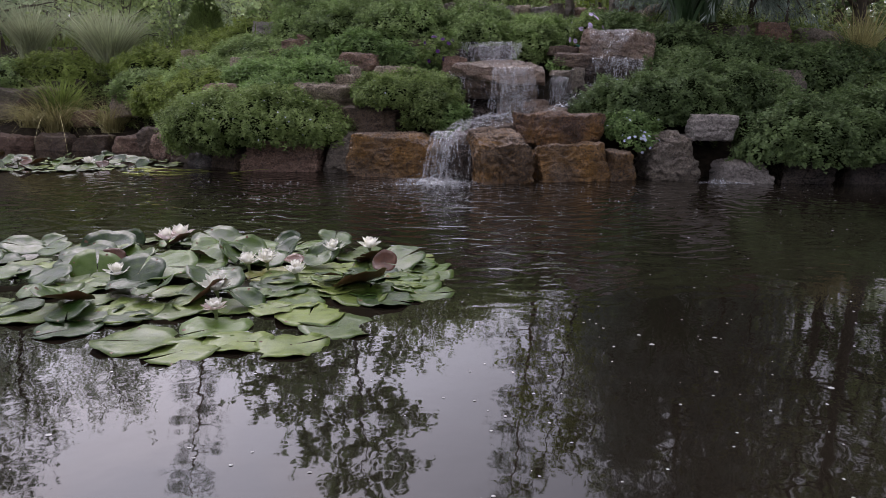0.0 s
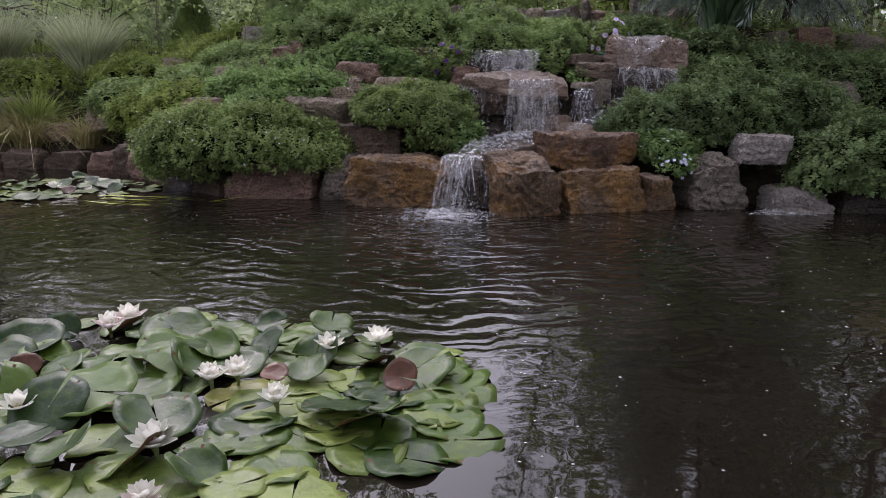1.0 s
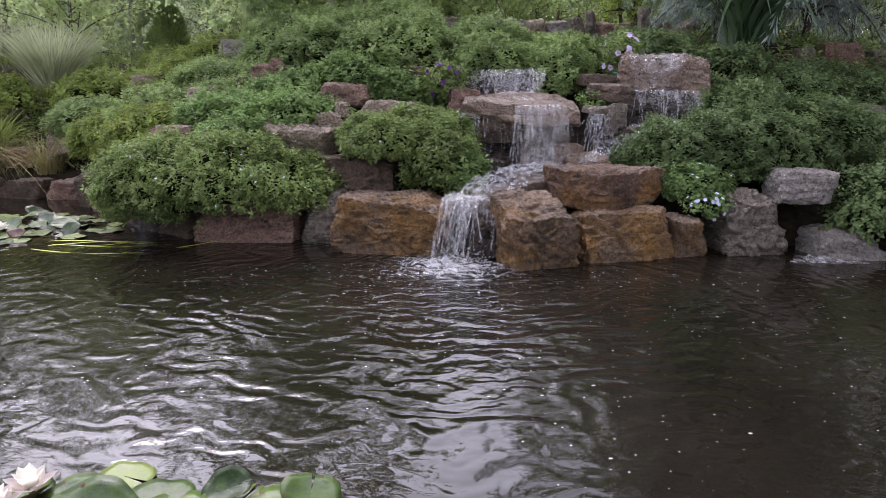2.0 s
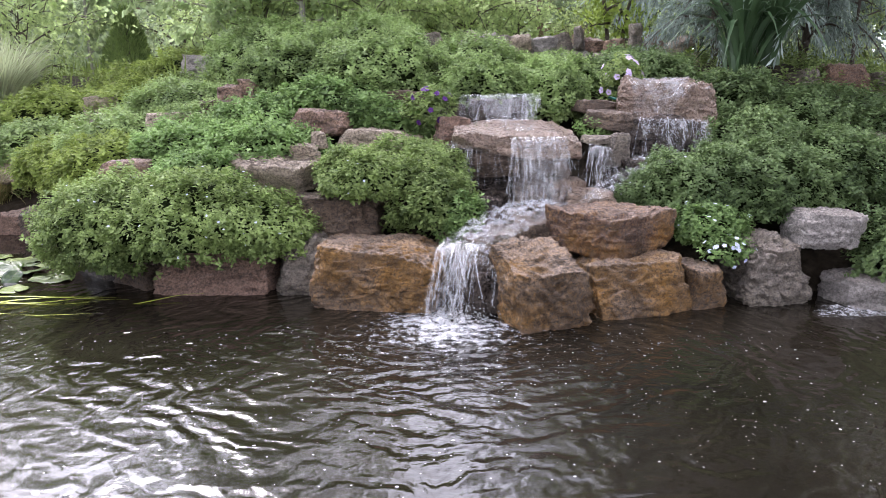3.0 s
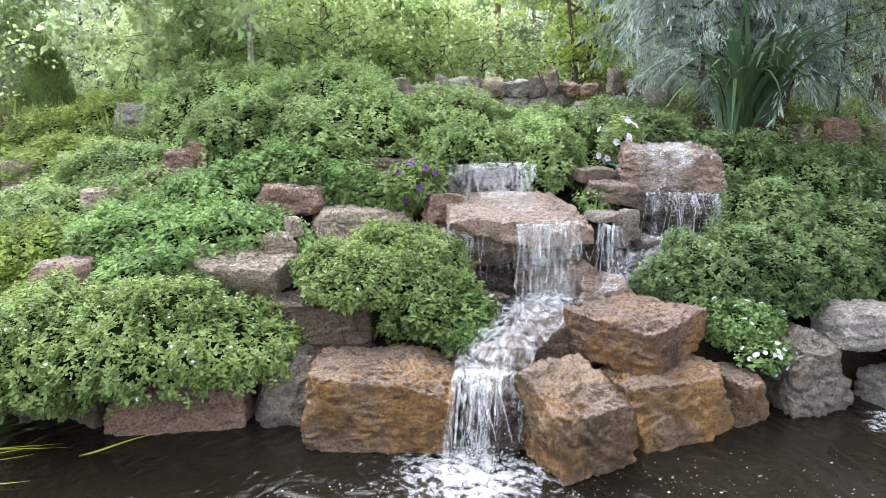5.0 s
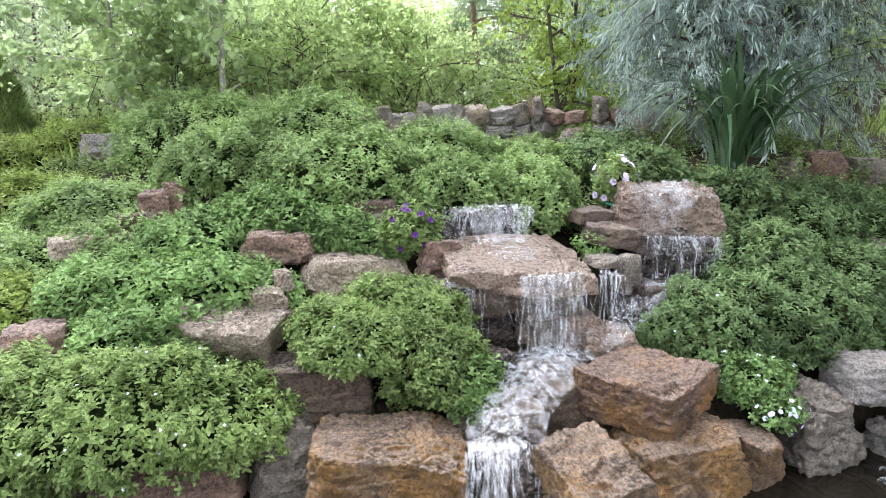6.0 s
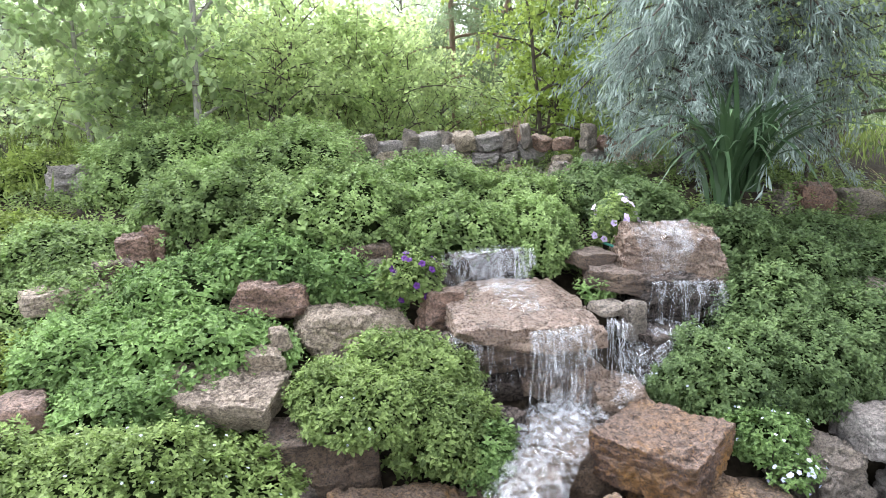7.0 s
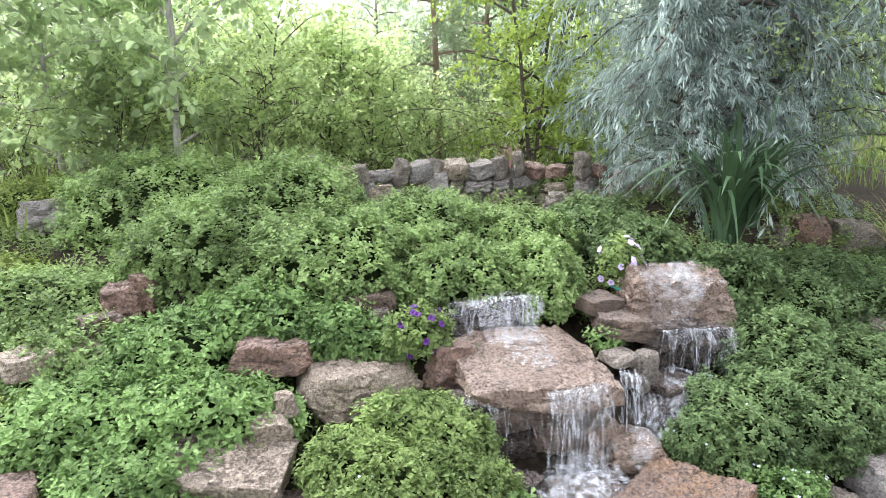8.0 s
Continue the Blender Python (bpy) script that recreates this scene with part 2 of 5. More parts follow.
def foam_material(name, scale, lo, hi, squash=(1.0, 1.0, 1.0), white=0.8, fade=None, sheen=0.06, patch=0.0):
    """Broken white water: froth with clear gaps."""
    m, n, l, p, out = nodes_of(name)
    geo = n.new("ShaderNodeNewGeometry")
    mp = n.new("ShaderNodeMapping")
    mp.inputs["Scale"].default_value = squash
    l.new(geo.outputs["Position"], mp.inputs["Vector"])
    t = noise_of(n, l, mp.outputs["Vector"], scale, 5.0, 0.65)
    value = t.outputs["Fac"]
    if patch:
        gaps = noise_of(n, l, geo.outputs["Position"], patch, 3.0, 0.6)
        value = math_of(n, l, "ADD", math_of(n, l, "MULTIPLY", value, 0.6), math_of(n, l, "MULTIPLY", gaps.outputs["Fac"], 0.45))
    if fade:
        d = n.new("ShaderNodeVectorMath")
        d.operation = "DISTANCE"
        l.new(geo.outputs["Position"], d.inputs[0])
        d.inputs[1].default_value = (fade[0], fade[1], fade[3] if len(fade) > 3 else 0.0)
        value = math_of(n, l, "ADD", value, range_of(n, l, d.outputs["Value"], 0.0, fade[2], 0.13, -0.20))
    f = range_of(n, l, value, lo, hi)
    p.inputs["Base Color"].default_value = (white, white, 1.02 * white, 1.0)
    p.inputs["Roughness"].default_value = 0.25
    p.inputs["Subsurface Weight"].default_value = 0.0
    tr = n.new("ShaderNodeBsdfTransparent")
    gl = n.new("ShaderNodeBsdfGlossy")
    gl.inputs["Roughness"].default_value = 0.08
    clear = n.new("ShaderNodeMixShader")
    clear.inputs["Fac"].default_value = sheen
    l.new(tr.outputs["BSDF"], clear.inputs[1])
    l.new(gl.outputs["BSDF"], clear.inputs[2])
    mx = n.new("ShaderNodeMixShader")
    l.new(f, mx.inputs["Fac"])
    l.new(clear.outputs["Shader"], mx.inputs[1])
    l.new(p.outputs["BSDF"], mx.inputs[2])
    l.new(mx.outputs["Shader"], out.inputs["Surface"])
    bn = n.new("ShaderNodeBump")
    bn.inputs["Distance"].default_value = 0.01
    l.new(t.outputs["Fac"], bn.inputs["Height"])
    l.new(bn.outputs["Normal"], p.inputs["Normal"])
    l.new(bn.outputs["Normal"], gl.inputs["Normal"])
    return m


OCHRE = stone_material("ochre_sandstone", (0.54, 0.28, 0.072), (0.25, 0.168, 0.105), (0.045, 0.031, 0.022), (0.034, 0.026, 0.020), 0.85)
PINK = stone_material("pink_sandstone", (0.44, 0.28, 0.20), (0.28, 0.175, 0.13), (0.075, 0.05, 0.04), (0.07, 0.052, 0.045), 0.4)
GREY = stone_material("grey_stone", (0.40, 0.335, 0.26), (0.235, 0.198, 0.16), (0.065, 0.057, 0.05), (0.06, 0.052, 0.046), 0.5)
TAN = stone_material("tan_stone", (0.56, 0.46, 0.34), (0.43, 0.345, 0.26), (0.13, 0.095, 0.07), (0.13, 0.10, 0.08), 0.1)
BROWN = stone_material("brown_stone", (0.25, 0.175, 0.12), (0.15, 0.105, 0.075), (0.045, 0.034, 0.027), (0.045, 0.036, 0.03), 0.5)
# Wet stone, its colour darkened further to hold the right bank's shade.
WETSHADED = stone_material("wet_shaded_stone", (0.14, 0.108, 0.088), (0.066, 0.052, 0.043), (0.018, 0.015, 0.013), (0.018, 0.016, 0.015), 0.5, 0.55, 0.3)
WETSLAB = stone_material("wet_pink_slab", (0.50, 0.37, 0.275), (0.34, 0.235, 0.175), (0.11, 0.075, 0.058), (0.10, 0.075, 0.062), 0.4, 0.6, 0.2)
MINT = leaf_material("mint_leaf", (0.076, 0.145, 0.042), (0.285, 0.415, 0.150), 0.55, 0.36, 0.25)
CATMINT = leaf_material("catmint_leaf", (0.078, 0.126, 0.036), (0.298, 0.390, 0.134), 0.55, 0.36, 0.25)
HILLMINT = leaf_material("hilltop_mint_leaf", (0.092, 0.150, 0.050), (0.345, 0.460, 0.175), 0.55, 0.38, 0.3)
DEEP = leaf_material("shrub_leaf", (0.052, 0.094, 0.036), (0.182, 0.258, 0.100), 0.55, 0.30, 0.25)
YELLOWISH = leaf_material("lime_mint_leaf", (0.090, 0.138, 0.028), (0.315, 0.395, 0.100), 0.55, 0.35, 0.22)
POPLAR = leaf_material("poplar_leaf", (0.21, 0.28, 0.13), (0.48, 0.58, 0.32), 0.45, 0.68)
# Haze and sky reflection are put into the maple and far leaf colours.
MAPLE = leaf_material("maple_leaf", (0.21, 0.285, 0.115), (0.50, 0.60, 0.28), 0.5, 0.68)
LIME = leaf_material("lime_tree_leaf", (0.145, 0.215, 0.036), (0.40, 0.50, 0.12), 0.5, 0.5)
SILVER = leaf_material("silver_willow_leaf", (0.125, 0.175, 0.145), (0.42, 0.50, 0.45), 0.55, 0.25)
NEEDLE = leaf_material("pine_needle", (0.10, 0.145, 0.08), (0.26, 0.33, 0.19), 0.6, 0.3)
JUNIPER = leaf_material("juniper_scale", (0.10, 0.155, 0.05), (0.26, 0.345, 0.12), 0.7, 0.3)
GREYBRUSH = leaf_material("grey_brush_leaf", (0.31, 0.34, 0.20), (0.62, 0.66, 0.44), 0.7, 0.4)
FARLEAF = leaf_material("hazed_far_leaf", (0.21, 0.27, 0.165), (0.49, 0.57, 0.37), 0.6, 0.68)
DRYGRASS = leaf_material("dry_grass_blade", (0.260, 0.234, 0.091), (0.546, 0.494, 0.234), 0.7, 0.3)
DRYTWIG = leaf_material("dry_twig", (0.22, 0.13, 0.11), (0.42, 0.28, 0.24), 0.7, 0.1)
GRASS = leaf_material("grass_blade", (0.104, 0.169, 0.039), (0.312, 0.390, 0.104), 0.6, 0.3)
IRIS = leaf_material("iris_blade", (0.022, 0.054, 0.024), (0.085, 0.145, 0.066), 0.4, 0.2)
REED = leaf_material("reed_blade", (0.286, 0.364, 0.039), (0.585, 0.624, 0.104), 0.5, 0.25)
STEM = plain_material("green_stem", (0.09, 0.13, 0.04), (0.17, 0.20, 0.08), 60.0, 0.6)
# Stands for the shade deep in the bushes, put into a near-black green.
SHADE = plain_material("bush_inner_shade", (0.006, 0.011, 0.003), (0.032, 0.046, 0.014), 60.0, 0.95, 0.02, 0.1)
SOIL = plain_material("dark_soil", (0.018, 0.014, 0.010), (0.065, 0.05, 0.034), 14.0, 0.95, 0.02, 0.2)
PALEBARK = bark_material("pale_bark", (0.20, 0.185, 0.155), (0.46, 0.44, 0.39))
DARKBARK = bark_material("dark_bark", (0.045, 0.035, 0.028), (0.15, 0.12, 0.095))
PINEBARK = bark_material("red_pine_bark", (0.15, 0.10, 0.075), (0.36, 0.245, 0.19))
POND = pond_material()
FALLING = foam_material("falling_water", 60.0, 0.47, 0.86, (1.0, 1.0, 0.25), 0.78, sheen=0.06, patch=12.0)
VEIL = foam_material("falling_veil", 46.0, 0.52, 0.90, (1.0, 1.0, 0.20), 0.80, sheen=0.05, patch=9.0)
FROTH = foam_material("froth", 26.0, 0.42, 0.95, white=0.74, sheen=0.01)
SPLASH = foam_material("splash_froth", 18.0, 0.43, 0.95, white=0.78, fade=(*FALL_FOOT, 0.62), sheen=0.0)
STREAM = foam_material("stream_water", 30.0, 0.46, 0.98, (1.0, 0.55, 1.0), 0.58, sheen=0.05)
FILM = foam_material("water_film", 14.0, 0.40, 1.0, (1.0, 0.5, 1.0), 0.6, fade=(1.66, 7.50, 0.36, 1.36), sheen=0.04)
BUBBLE = plain_material("bubble_foam", (0.26, 0.26, 0.25), (0.50, 0.50, 0.49), 90.0, 0.7)
PADTOP = pad_material("lily_pad_green", (0.012, 0.034, 0.005), (0.070, 0.122, 0.016))
PADPALE = pad_material("lily_pad_pale_green", (0.048, 0.082, 0.014), (0.165, 0.215, 0.048))
PADRED = pad_material("lily_pad_reddish", (0.060, 0.026, 0.014), (0.14, 0.060, 0.035))
PADYELLOW = pad_material("lily_pad_yellowing", (0.15, 0.16, 0.03), (0.33, 0.29, 0.06))
PADUNDER = plain_material("lily_pad_underside", (0.075, 0.045, 0.018), (0.20, 0.085, 0.05), 14.0, 0.45)
PETAL = leaf_material("lily_petal_white", (0.68, 0.66, 0.58), (0.86, 0.84, 0.76), 0.5, 0.5)
PETALPINK = leaf_material("lily_petal_blush", (0.62, 0.46, 0.44), (0.82, 0.72, 0.70), 0.5, 0.5)
STAMEN = plain_material("yellow_stamen", (0.60, 0.42, 0.04), (0.80, 0.62, 0.10), 60.0, 0.6)
PURPLE = plain_material("purple_petal", (0.035, 0.005, 0.075), (0.10, 0.016, 0.18), 60.0, 0.6)
LILAC = plain_material("lilac_petal", (0.50, 0.36, 0.66), (0.74, 0.64, 0.84), 60.0, 0.6)
PALEBLUE = plain_material("pale_blue_petal", (0.42, 0.46, 0.70), (0.70, 0.72, 0.86), 60.0, 0.6)
HOSE = plain_material("green_hose_rubber", (0.02, 0.16, 0.12), (0.05, 0.26, 0.20), 30.0, 0.4)
RUST = stone_material("rusty_pink_sandstone", (0.52, 0.26, 0.065), (0.225, 0.135, 0.092), (0.05, 0.034, 0.025), (0.036, 0.027, 0.022), 0.8)
PALE = stone_material("pale_grey_stone", (0.52, 0.47, 0.43), (0.36, 0.325, 0.295), (0.14, 0.125, 0.11), (0.13, 0.115, 0.105), 0.3)
REDEARTH = stone_material("red_brown_stone", (0.26, 0.155, 0.105), (0.165, 0.092, 0.062), (0.06, 0.036, 0.027), (0.06, 0.042, 0.034), 0.3)


# ---- mesh helpers ----
def mesh_from(name, verts, faces, mats, smooth=False, slots=None):
    """A mesh from arrays; faces all have the same corner count."""
    verts, faces = np.asarray(verts, dtype=np.float32), np.asarray(faces, dtype=np.int32)
    me = bpy.data.meshes.new(name)
    k = faces.shape[1]
    me.vertices.add(len(verts))
    me.vertices.foreach_set("co", verts.ravel())
    me.loops.add(faces.size)
    me.loops.foreach_set("vertex_index", faces.ravel())
    me.polygons.add(len(faces))
    me.polygons.foreach_set("loop_start", np.arange(0, faces.size, k, dtype=np.int32))
    if slots is not None:
        me.polygons.foreach_set("material_index", np.asarray(slots, dtype=np.int32))
    me.polygons.foreach_set("use_smooth", np.full(len(faces), smooth))
    me.update(calc_edges=True)
    for m in mats if isinstance(mats, (list, tuple)) else [mats]:
        me.materials.append(m)
    return me


def piece(name, me, parent=None, label=""):
    """One mesh object, under a thing or part if parent is given."""
    ob = new(name, me)
    if parent is not None:
        ob.parent = parent
    if label:
        ob["label"] = label
    return ob


def thing(name, place, label, category, group="", kind="", turn=0.0):
    """An empty at the base of a thing."""
    ob = new(name)
    ob.matrix_basis = pose(*place, 0, 0, turn)
    ob.empty_display_size = 0.05
    return tagged(ob, label, category, group, kind)


def unit(a):
    return a / np.maximum(np.linalg.norm(a, axis=-1, keepdims=True), 1e-9)


def grid_faces(nu, nv, wrap=False):
    i, j = np.meshgrid(np.arange(nu if wrap else nu - 1), np.arange(nv - 1), indexing="ij")
    i, j = i.ravel(), j.ravel()
    i2 = (i + 1) % nu
    return np.stack([i * nv + j, i2 * nv + j, i2 * nv + j + 1, i * nv + j + 1], 1)


class Leaves:
    """Collects many leaves, and makes them one mesh: two folded halves a leaf."""

    def __init__(self, plain=False):
        self.v, self.f, self.n, self.plain = [], [], 0, plain

    def add(self, base, axis, up, length, ratio, fold=0.18, droop=0.15, shape=(0.30, 0.78)):
        base, axis = np.asarray(base, float), unit(np.asarray(axis, float))
        side = unit(np.cross(axis, np.asarray(up, float)))
        nor = np.cross(side, axis)
        length = np.broadcast_to(np.asarray(length, float), (len(base),))[:, None]
        w = length * np.broadcast_to(np.asarray(ratio, float), (len(base),))[:, None] * 0.5
        a, b = shape
        tip = base + axis * length - nor * length * droop
        low = base + axis * length * a
        high = base + axis * length * b - nor * length * droop * 0.5
        rise = nor * w * fold * 2
        v = np.stack([base, low + side * w + rise, high + side * w * 0.72 + rise * 0.72, tip, high - side * w * 0.72 + rise * 0.72, low - side * w + rise], 1)
        if self.plain:
            v = np.stack([base, low * 0.5 + high * 0.5 + side * w + rise, tip, low * 0.5 + high * 0.5 - side * w + rise], 1)
            k = np.arange(len(base))[:, None] * 4 + self.n
            self.f.append(k + np.array([[0, 1, 2, 3]]))
            self.v.append(v.reshape(-1, 3))
            self.n += 4 * len(base)
            return
        k = np.arange(len(base))[:, None] * 6 + self.n
        self.f.append(np.concatenate([k + np.array([[0, 1, 2, 3]]), k + np.array([[0, 3, 4, 5]])]))
        self.v.append(v.reshape(-1, 3))
        self.n += 6 * len(base)

    def mesh(self, name, mat):
        return mesh_from(name, np.concatenate(self.v), np.concatenate(self.f), mat)


def tube(path, radii, sides=6):
    """A tapered tube along a path: verts and quad faces."""
    path, radii = np.asarray(path, float), np.asarray(radii, float)
    t = unit(np.gradient(path, axis=0))
    ref = np.where(np.abs(t[:, 2:3]) > 0.9, np.array([[1.0, 0, 0]]), np.array([[0, 0, 1.0]]))
    u = unit(np.cross(t, ref))
    w = np.cross(t, u)
    ang = np.linspace(0, 2 * np.pi, sides, endpoint=False)
    ring = np.cos(ang)[:, None, None] * u[None] + np.sin(ang)[:, None, None] * w[None]
    return (path[None] + ring * radii[None, :, None]).reshape(-1, 3), grid_faces(sides, len(path), True)


class Tubes:
    def __init__(self):
        self.v, self.f, self.n = [], [], 0

    def add(self, path, radii, sides=6):
        v, f = tube(path, radii, sides)
        self.v.append(v)
        self.f.append(f + self.n)
        self.n += len(v)

    def mesh(self, name, mat):
        return mesh_from(name, np.concatenate(self.v), np.concatenate(self.f), mat, True)


# ---- ground ----
def shore_y(x):
    """How far ahead the bank stands, along the pond's far side."""
    x = np.asarray(x, float)
    left = np.clip((-2.2 - x) / 2.0, 0, 1)
    right = np.clip((x - 2.0) / 2.0, 0, 1)
    mid = np.clip((-0.3 - x) / 0.6, 0, 1)
    return 6.36 + 0.36 * mid + 2.0 * left * left * (3 - 2 * left) - 0.3 * right


def ground_z(x, y):
    x, y = np.asarray(x, float), np.asarray(y, float)
    d = y - shore_y(x)
    z = np.interp(d, [-0.5, -0.1, 0.1, 0.6, 1.1, 1.8, 2.6, 3.6, 8.0, 60.0, 400.0], [-0.6, -0.12, 0.16, 0.42, 0.70, 1.08, 1.36, 1.52, 1.6, 1.9, 3.0])
    z = z + 0.04 * np.sin(2.1 * x + 0.7) * np.sin(1.7 * y) * np.clip(d, 0, 1)
    gully = np.exp(-((x - 0.4) / 0.45) ** 2) * np.clip(1.6 - d, 0, 1) * np.clip(d, 0, 1)
    z = z - 0.12 * gully
    z = z + 0.30 * np.exp(-((x - 2.75) / 0.9) ** 2 - ((y - 8.5) / 0.8) ** 2)
    rim = np.maximum(np.abs(x) - 8.0, -4.0 - y)
    side = np.interp(rim, [-0.6, 0.0, 0.6, 2.0, 400.0], [-0.6, -0.1, 0.2, 0.5, 3.0])
    return np.maximum(z, side)


gs = np.concatenate([-np.geomspace(400, 6.2, 26), np.arange(-6.0, 6.01, 0.1), np.geomspace(6.2, 400, 26)])
gt = np.concatenate([5.0 - np.geomspace(400, 1.2, 22), np.arange(3.9, 12.01, 0.1), 12.0 + np.geomspace(0.2, 400, 30)])
GX, GY = np.meshgrid(gs, gt, indexing="ij")
ground = piece("ground", mesh_from("ground", np.stack([GX, GY, ground_z(GX, GY)], -1).reshape(-1, 3), grid_faces(len(gs), len(gt)), SOIL, True))
tagged(ground, "dark earth bank rising behind the pond", "ground", kind="structure")

wx, wy = np.linspace(-8.8, 8.8, 30), np.linspace(-4.8, 9.0, 24)
WX, WY = np.meshgrid(wx, wy, indexing="ij")
water = piece("water", mesh_from("water", np.stack([WX, WY, 0 * WX], -1).reshape(-1, 3), grid_faces(30, 24), POND, True))
tagged(water, "dark brown rippled pond water mirroring trees and sky", "water", kind="structure")


# ---- boulders ----
def rock_mesh(name, w, d, h, seed, mat, n=18, k=14.0, top=(0.9, 0.9), shear=(0.0, 0.0), rough=0.035, chips=18, layers=0.5):
    """A quarried stone, its base at z = 0: a squared block with chipped corners, bedding layers and a pitted skin."""
    rng = np.random.default_rng(seed)
    lin = np.linspace(-1, 1, n)
    a, b = np.meshgrid(lin, lin, indexing="ij")
    one = np.ones_like(a)
    sides = [(one, a, b), (-one, b, a), (b, one, a), (a, -one, b), (a, b, one), (b, a, -one)]
    p = np.concatenate([np.stack(s, -1).reshape(-1, 3) for s in sides])
    f = np.concatenate([grid_faces(n, n) + i * n * n for i in range(6)])
    k = k * 2.5
    p = p / (np.sum(np.abs(p) ** k, axis=1, keepdims=True) ** (1 / k))
    main = np.array([(1, 0, 0), (-1, 0, 0), (0, 1, 0), (0, -1, 0), (0, 0, 1), (0, -1, 0), (0, 0, 1), (0, -1, 0)], float)
    for c in range(chips):
        soft = 0.34 if c % 4 else 0.75
        nor = unit(main[c % 8] + rng.normal(0, soft, 3))
        reach = np.max(p @ nor)
        over = np.maximum(0, p @ nor - reach * rng.uniform(0.80, 0.97))
        p = p - over[:, None] * nor[None] * 0.99
    t = (p[:, 2:3] + 1) / 2
    q = p * np.array([w / 2, d / 2, h / 2])
    q[:, 0:1] *= 1 + (top[0] - 1) * t
    q[:, 1:2] *= 1 + (top[1] - 1) * t
    q[:, 0:1] += shear[0] * t
    q[:, 1:2] += shear[1] * t
    q[:, 2] += h / 2
    out = unit(p / np.array([w, d, h]) * min(w, d, h))
    off = Vector(rng.uniform(-50, 50, 3))
    size = min(w, d, h)
    scale = min(1.0, size / 0.3) * rough / 0.04
    disp = np.empty(len(q))
    for i, c in enumerate(q):
        v = Vector(c)
        coarse = noise.hetero_terrain(v * 5.5 + off, 0.8, 2.1, 3, 0.2)
        fine = noise.ridged_multi_fractal(v * 15 + off, 0.9, 2.2, 4, 0.9, 2.0)
        bed = noise.noise(Vector((v.x * 4, v.y * 4, v.z * 26)) + off) * layers
        crack = noise.voronoi(Vector((v.x * 4, v.y * 4, v.z * 7)) + off)[0]
        step = math.floor(v.z * 14 + 2.2 * noise.noise(v * 2.5 + off)) * 1.7
        ledge = noise.noise(Vector((v.x * 2.2, v.y * 2.2, step)) + off)
        disp[i] = 0.018 * coarse + 0.020 * (fine - 1.2) + 0.010 * bed + 0.026 * ledge * layers - max(0.0, 0.05 - (crack[1] - crack[0])) * 0.2
    q = q + out * (disp * scale)[:, None]
    return mesh_from(name, q, f, mat, True)


def weld(me):
    bm = bmesh.new()
    bm.from_mesh(me)
    bmesh.ops.remove_doubles(bm, verts=bm.verts, dist=0.0008)
    bm.to_mesh(me)
    bm.free()
    return me


def boulder(name, place, size, mat, label, turn=0.0, tilt=(0, 0), seed=1, group="stones of the bank", category="rock", **kw):
    me = weld(rock_mesh(name, *size, seed, mat, **kw))
    ob = new(name, me)
    ob.matrix_basis = pose(*place, tilt[0], tilt[1], turn)
    return tagged(ob, label, category, group)

# front row at the water
boulder("boulder", (-0.50, 6.20, -0.12), (0.76, 0.56, 0.47), OCHRE, "big squared ochre sandstone boulder beside the fall", -10, (0, 0), 17, n=62, top=(0.98, 0.88), shear=(0.0, 0.04), rough=0.045, chips=9)
boulder("boulder", (0.40, 5.91, -0.24), (0.45, 0.58, 0.62), OCHRE, "ochre-faced sandstone boulder leaning beside the fall", 17, (15, 0), 22, n=60, top=(0.92, 0.84), shear=(-0.06, 0.04), rough=0.045, chips=11)
boulder("boulder", (0.94, 6.35, 0.25), (0.57, 0.55, 0.29), RUST, "flat-topped ochre and pink boulder resting on others", 36, (0, 0), 37, n=56, top=(1.05, 1.02), shear=(0.0, 0.0), rough=0.045, chips=4)
boulder("boulder", (1.00, 6.06, -0.12), (0.64, 0.58, 0.42), OCHRE, "long ochre sandstone block at the waterline", 11, (0, -2), 44, n=52, top=(0.96, 0.86), shear=(0, 0.04), rough=0.045, chips=10)
boulder("boulder", (1.42, 6.12, -0.12), (0.25, 0.45, 0.36), OCHRE, "small upright ochre block at the waterline", 12, (0, 0), 45, n=20, top=(0.85, 0.85), rough=0.05)
boulder("boulder", (1.93, 6.22, -0.12), (0.52, 0.55, 0.51), GREY, "rounded grey and tan boulder at the waterline", 8, (0, 0), 55, n=44, top=(0.72, 0.75), shear=(-0.06, 0.06), rough=0.06, k=6)
boulder("boulder", (2.23, 6.20, 0.33), (0.39, 0.42, 0.22), PALE, "whitish grey boulder bridging two others", -4, (0, 3), 66, n=30, rough=0.05)
boulder("boulder", (2.47, 6.06, -0.1), (0.42, 0.44, 0.27), PALE, "low pale boulder with a white streak", 5, (0, 0), 77, n=28, top=(0.85, 0.85), rough=0.05)
# These three take the shade of the overhanging bushes from their dark colour.
boulder("boulder", (2.98, 6.12, -0.12), (0.5, 0.5, 0.34), WETSHADED, "boulder darkened for the shade of overhanging leaves", -6, (0, 0), 78, n=16, rough=0.05)
boulder("boulder", (3.5, 6.15, -0.12), (0.5, 0.5, 0.36), WETSHADED, "boulder darkened for the shade of overhanging leaves", 9, (0, 0), 79, n=16, rough=0.05)
boulder("boulder", (4.1, 6.2, -0.12), (0.6, 0.5, 0.34), WETSHADED, "boulder darkened for the shade of overhanging leaves", 2, (0, 0), 80, n=14, rough=0.05)
boulder("boulder", (-1.60, 6.53, -0.12), (0.76, 0.52, 0.44), PINK, "reddish pink boulder under the mint", -3, (0, 3), 88, n=46, top=(0.85, 0.8), shear=(0.06, 0.04), rough=0.05)
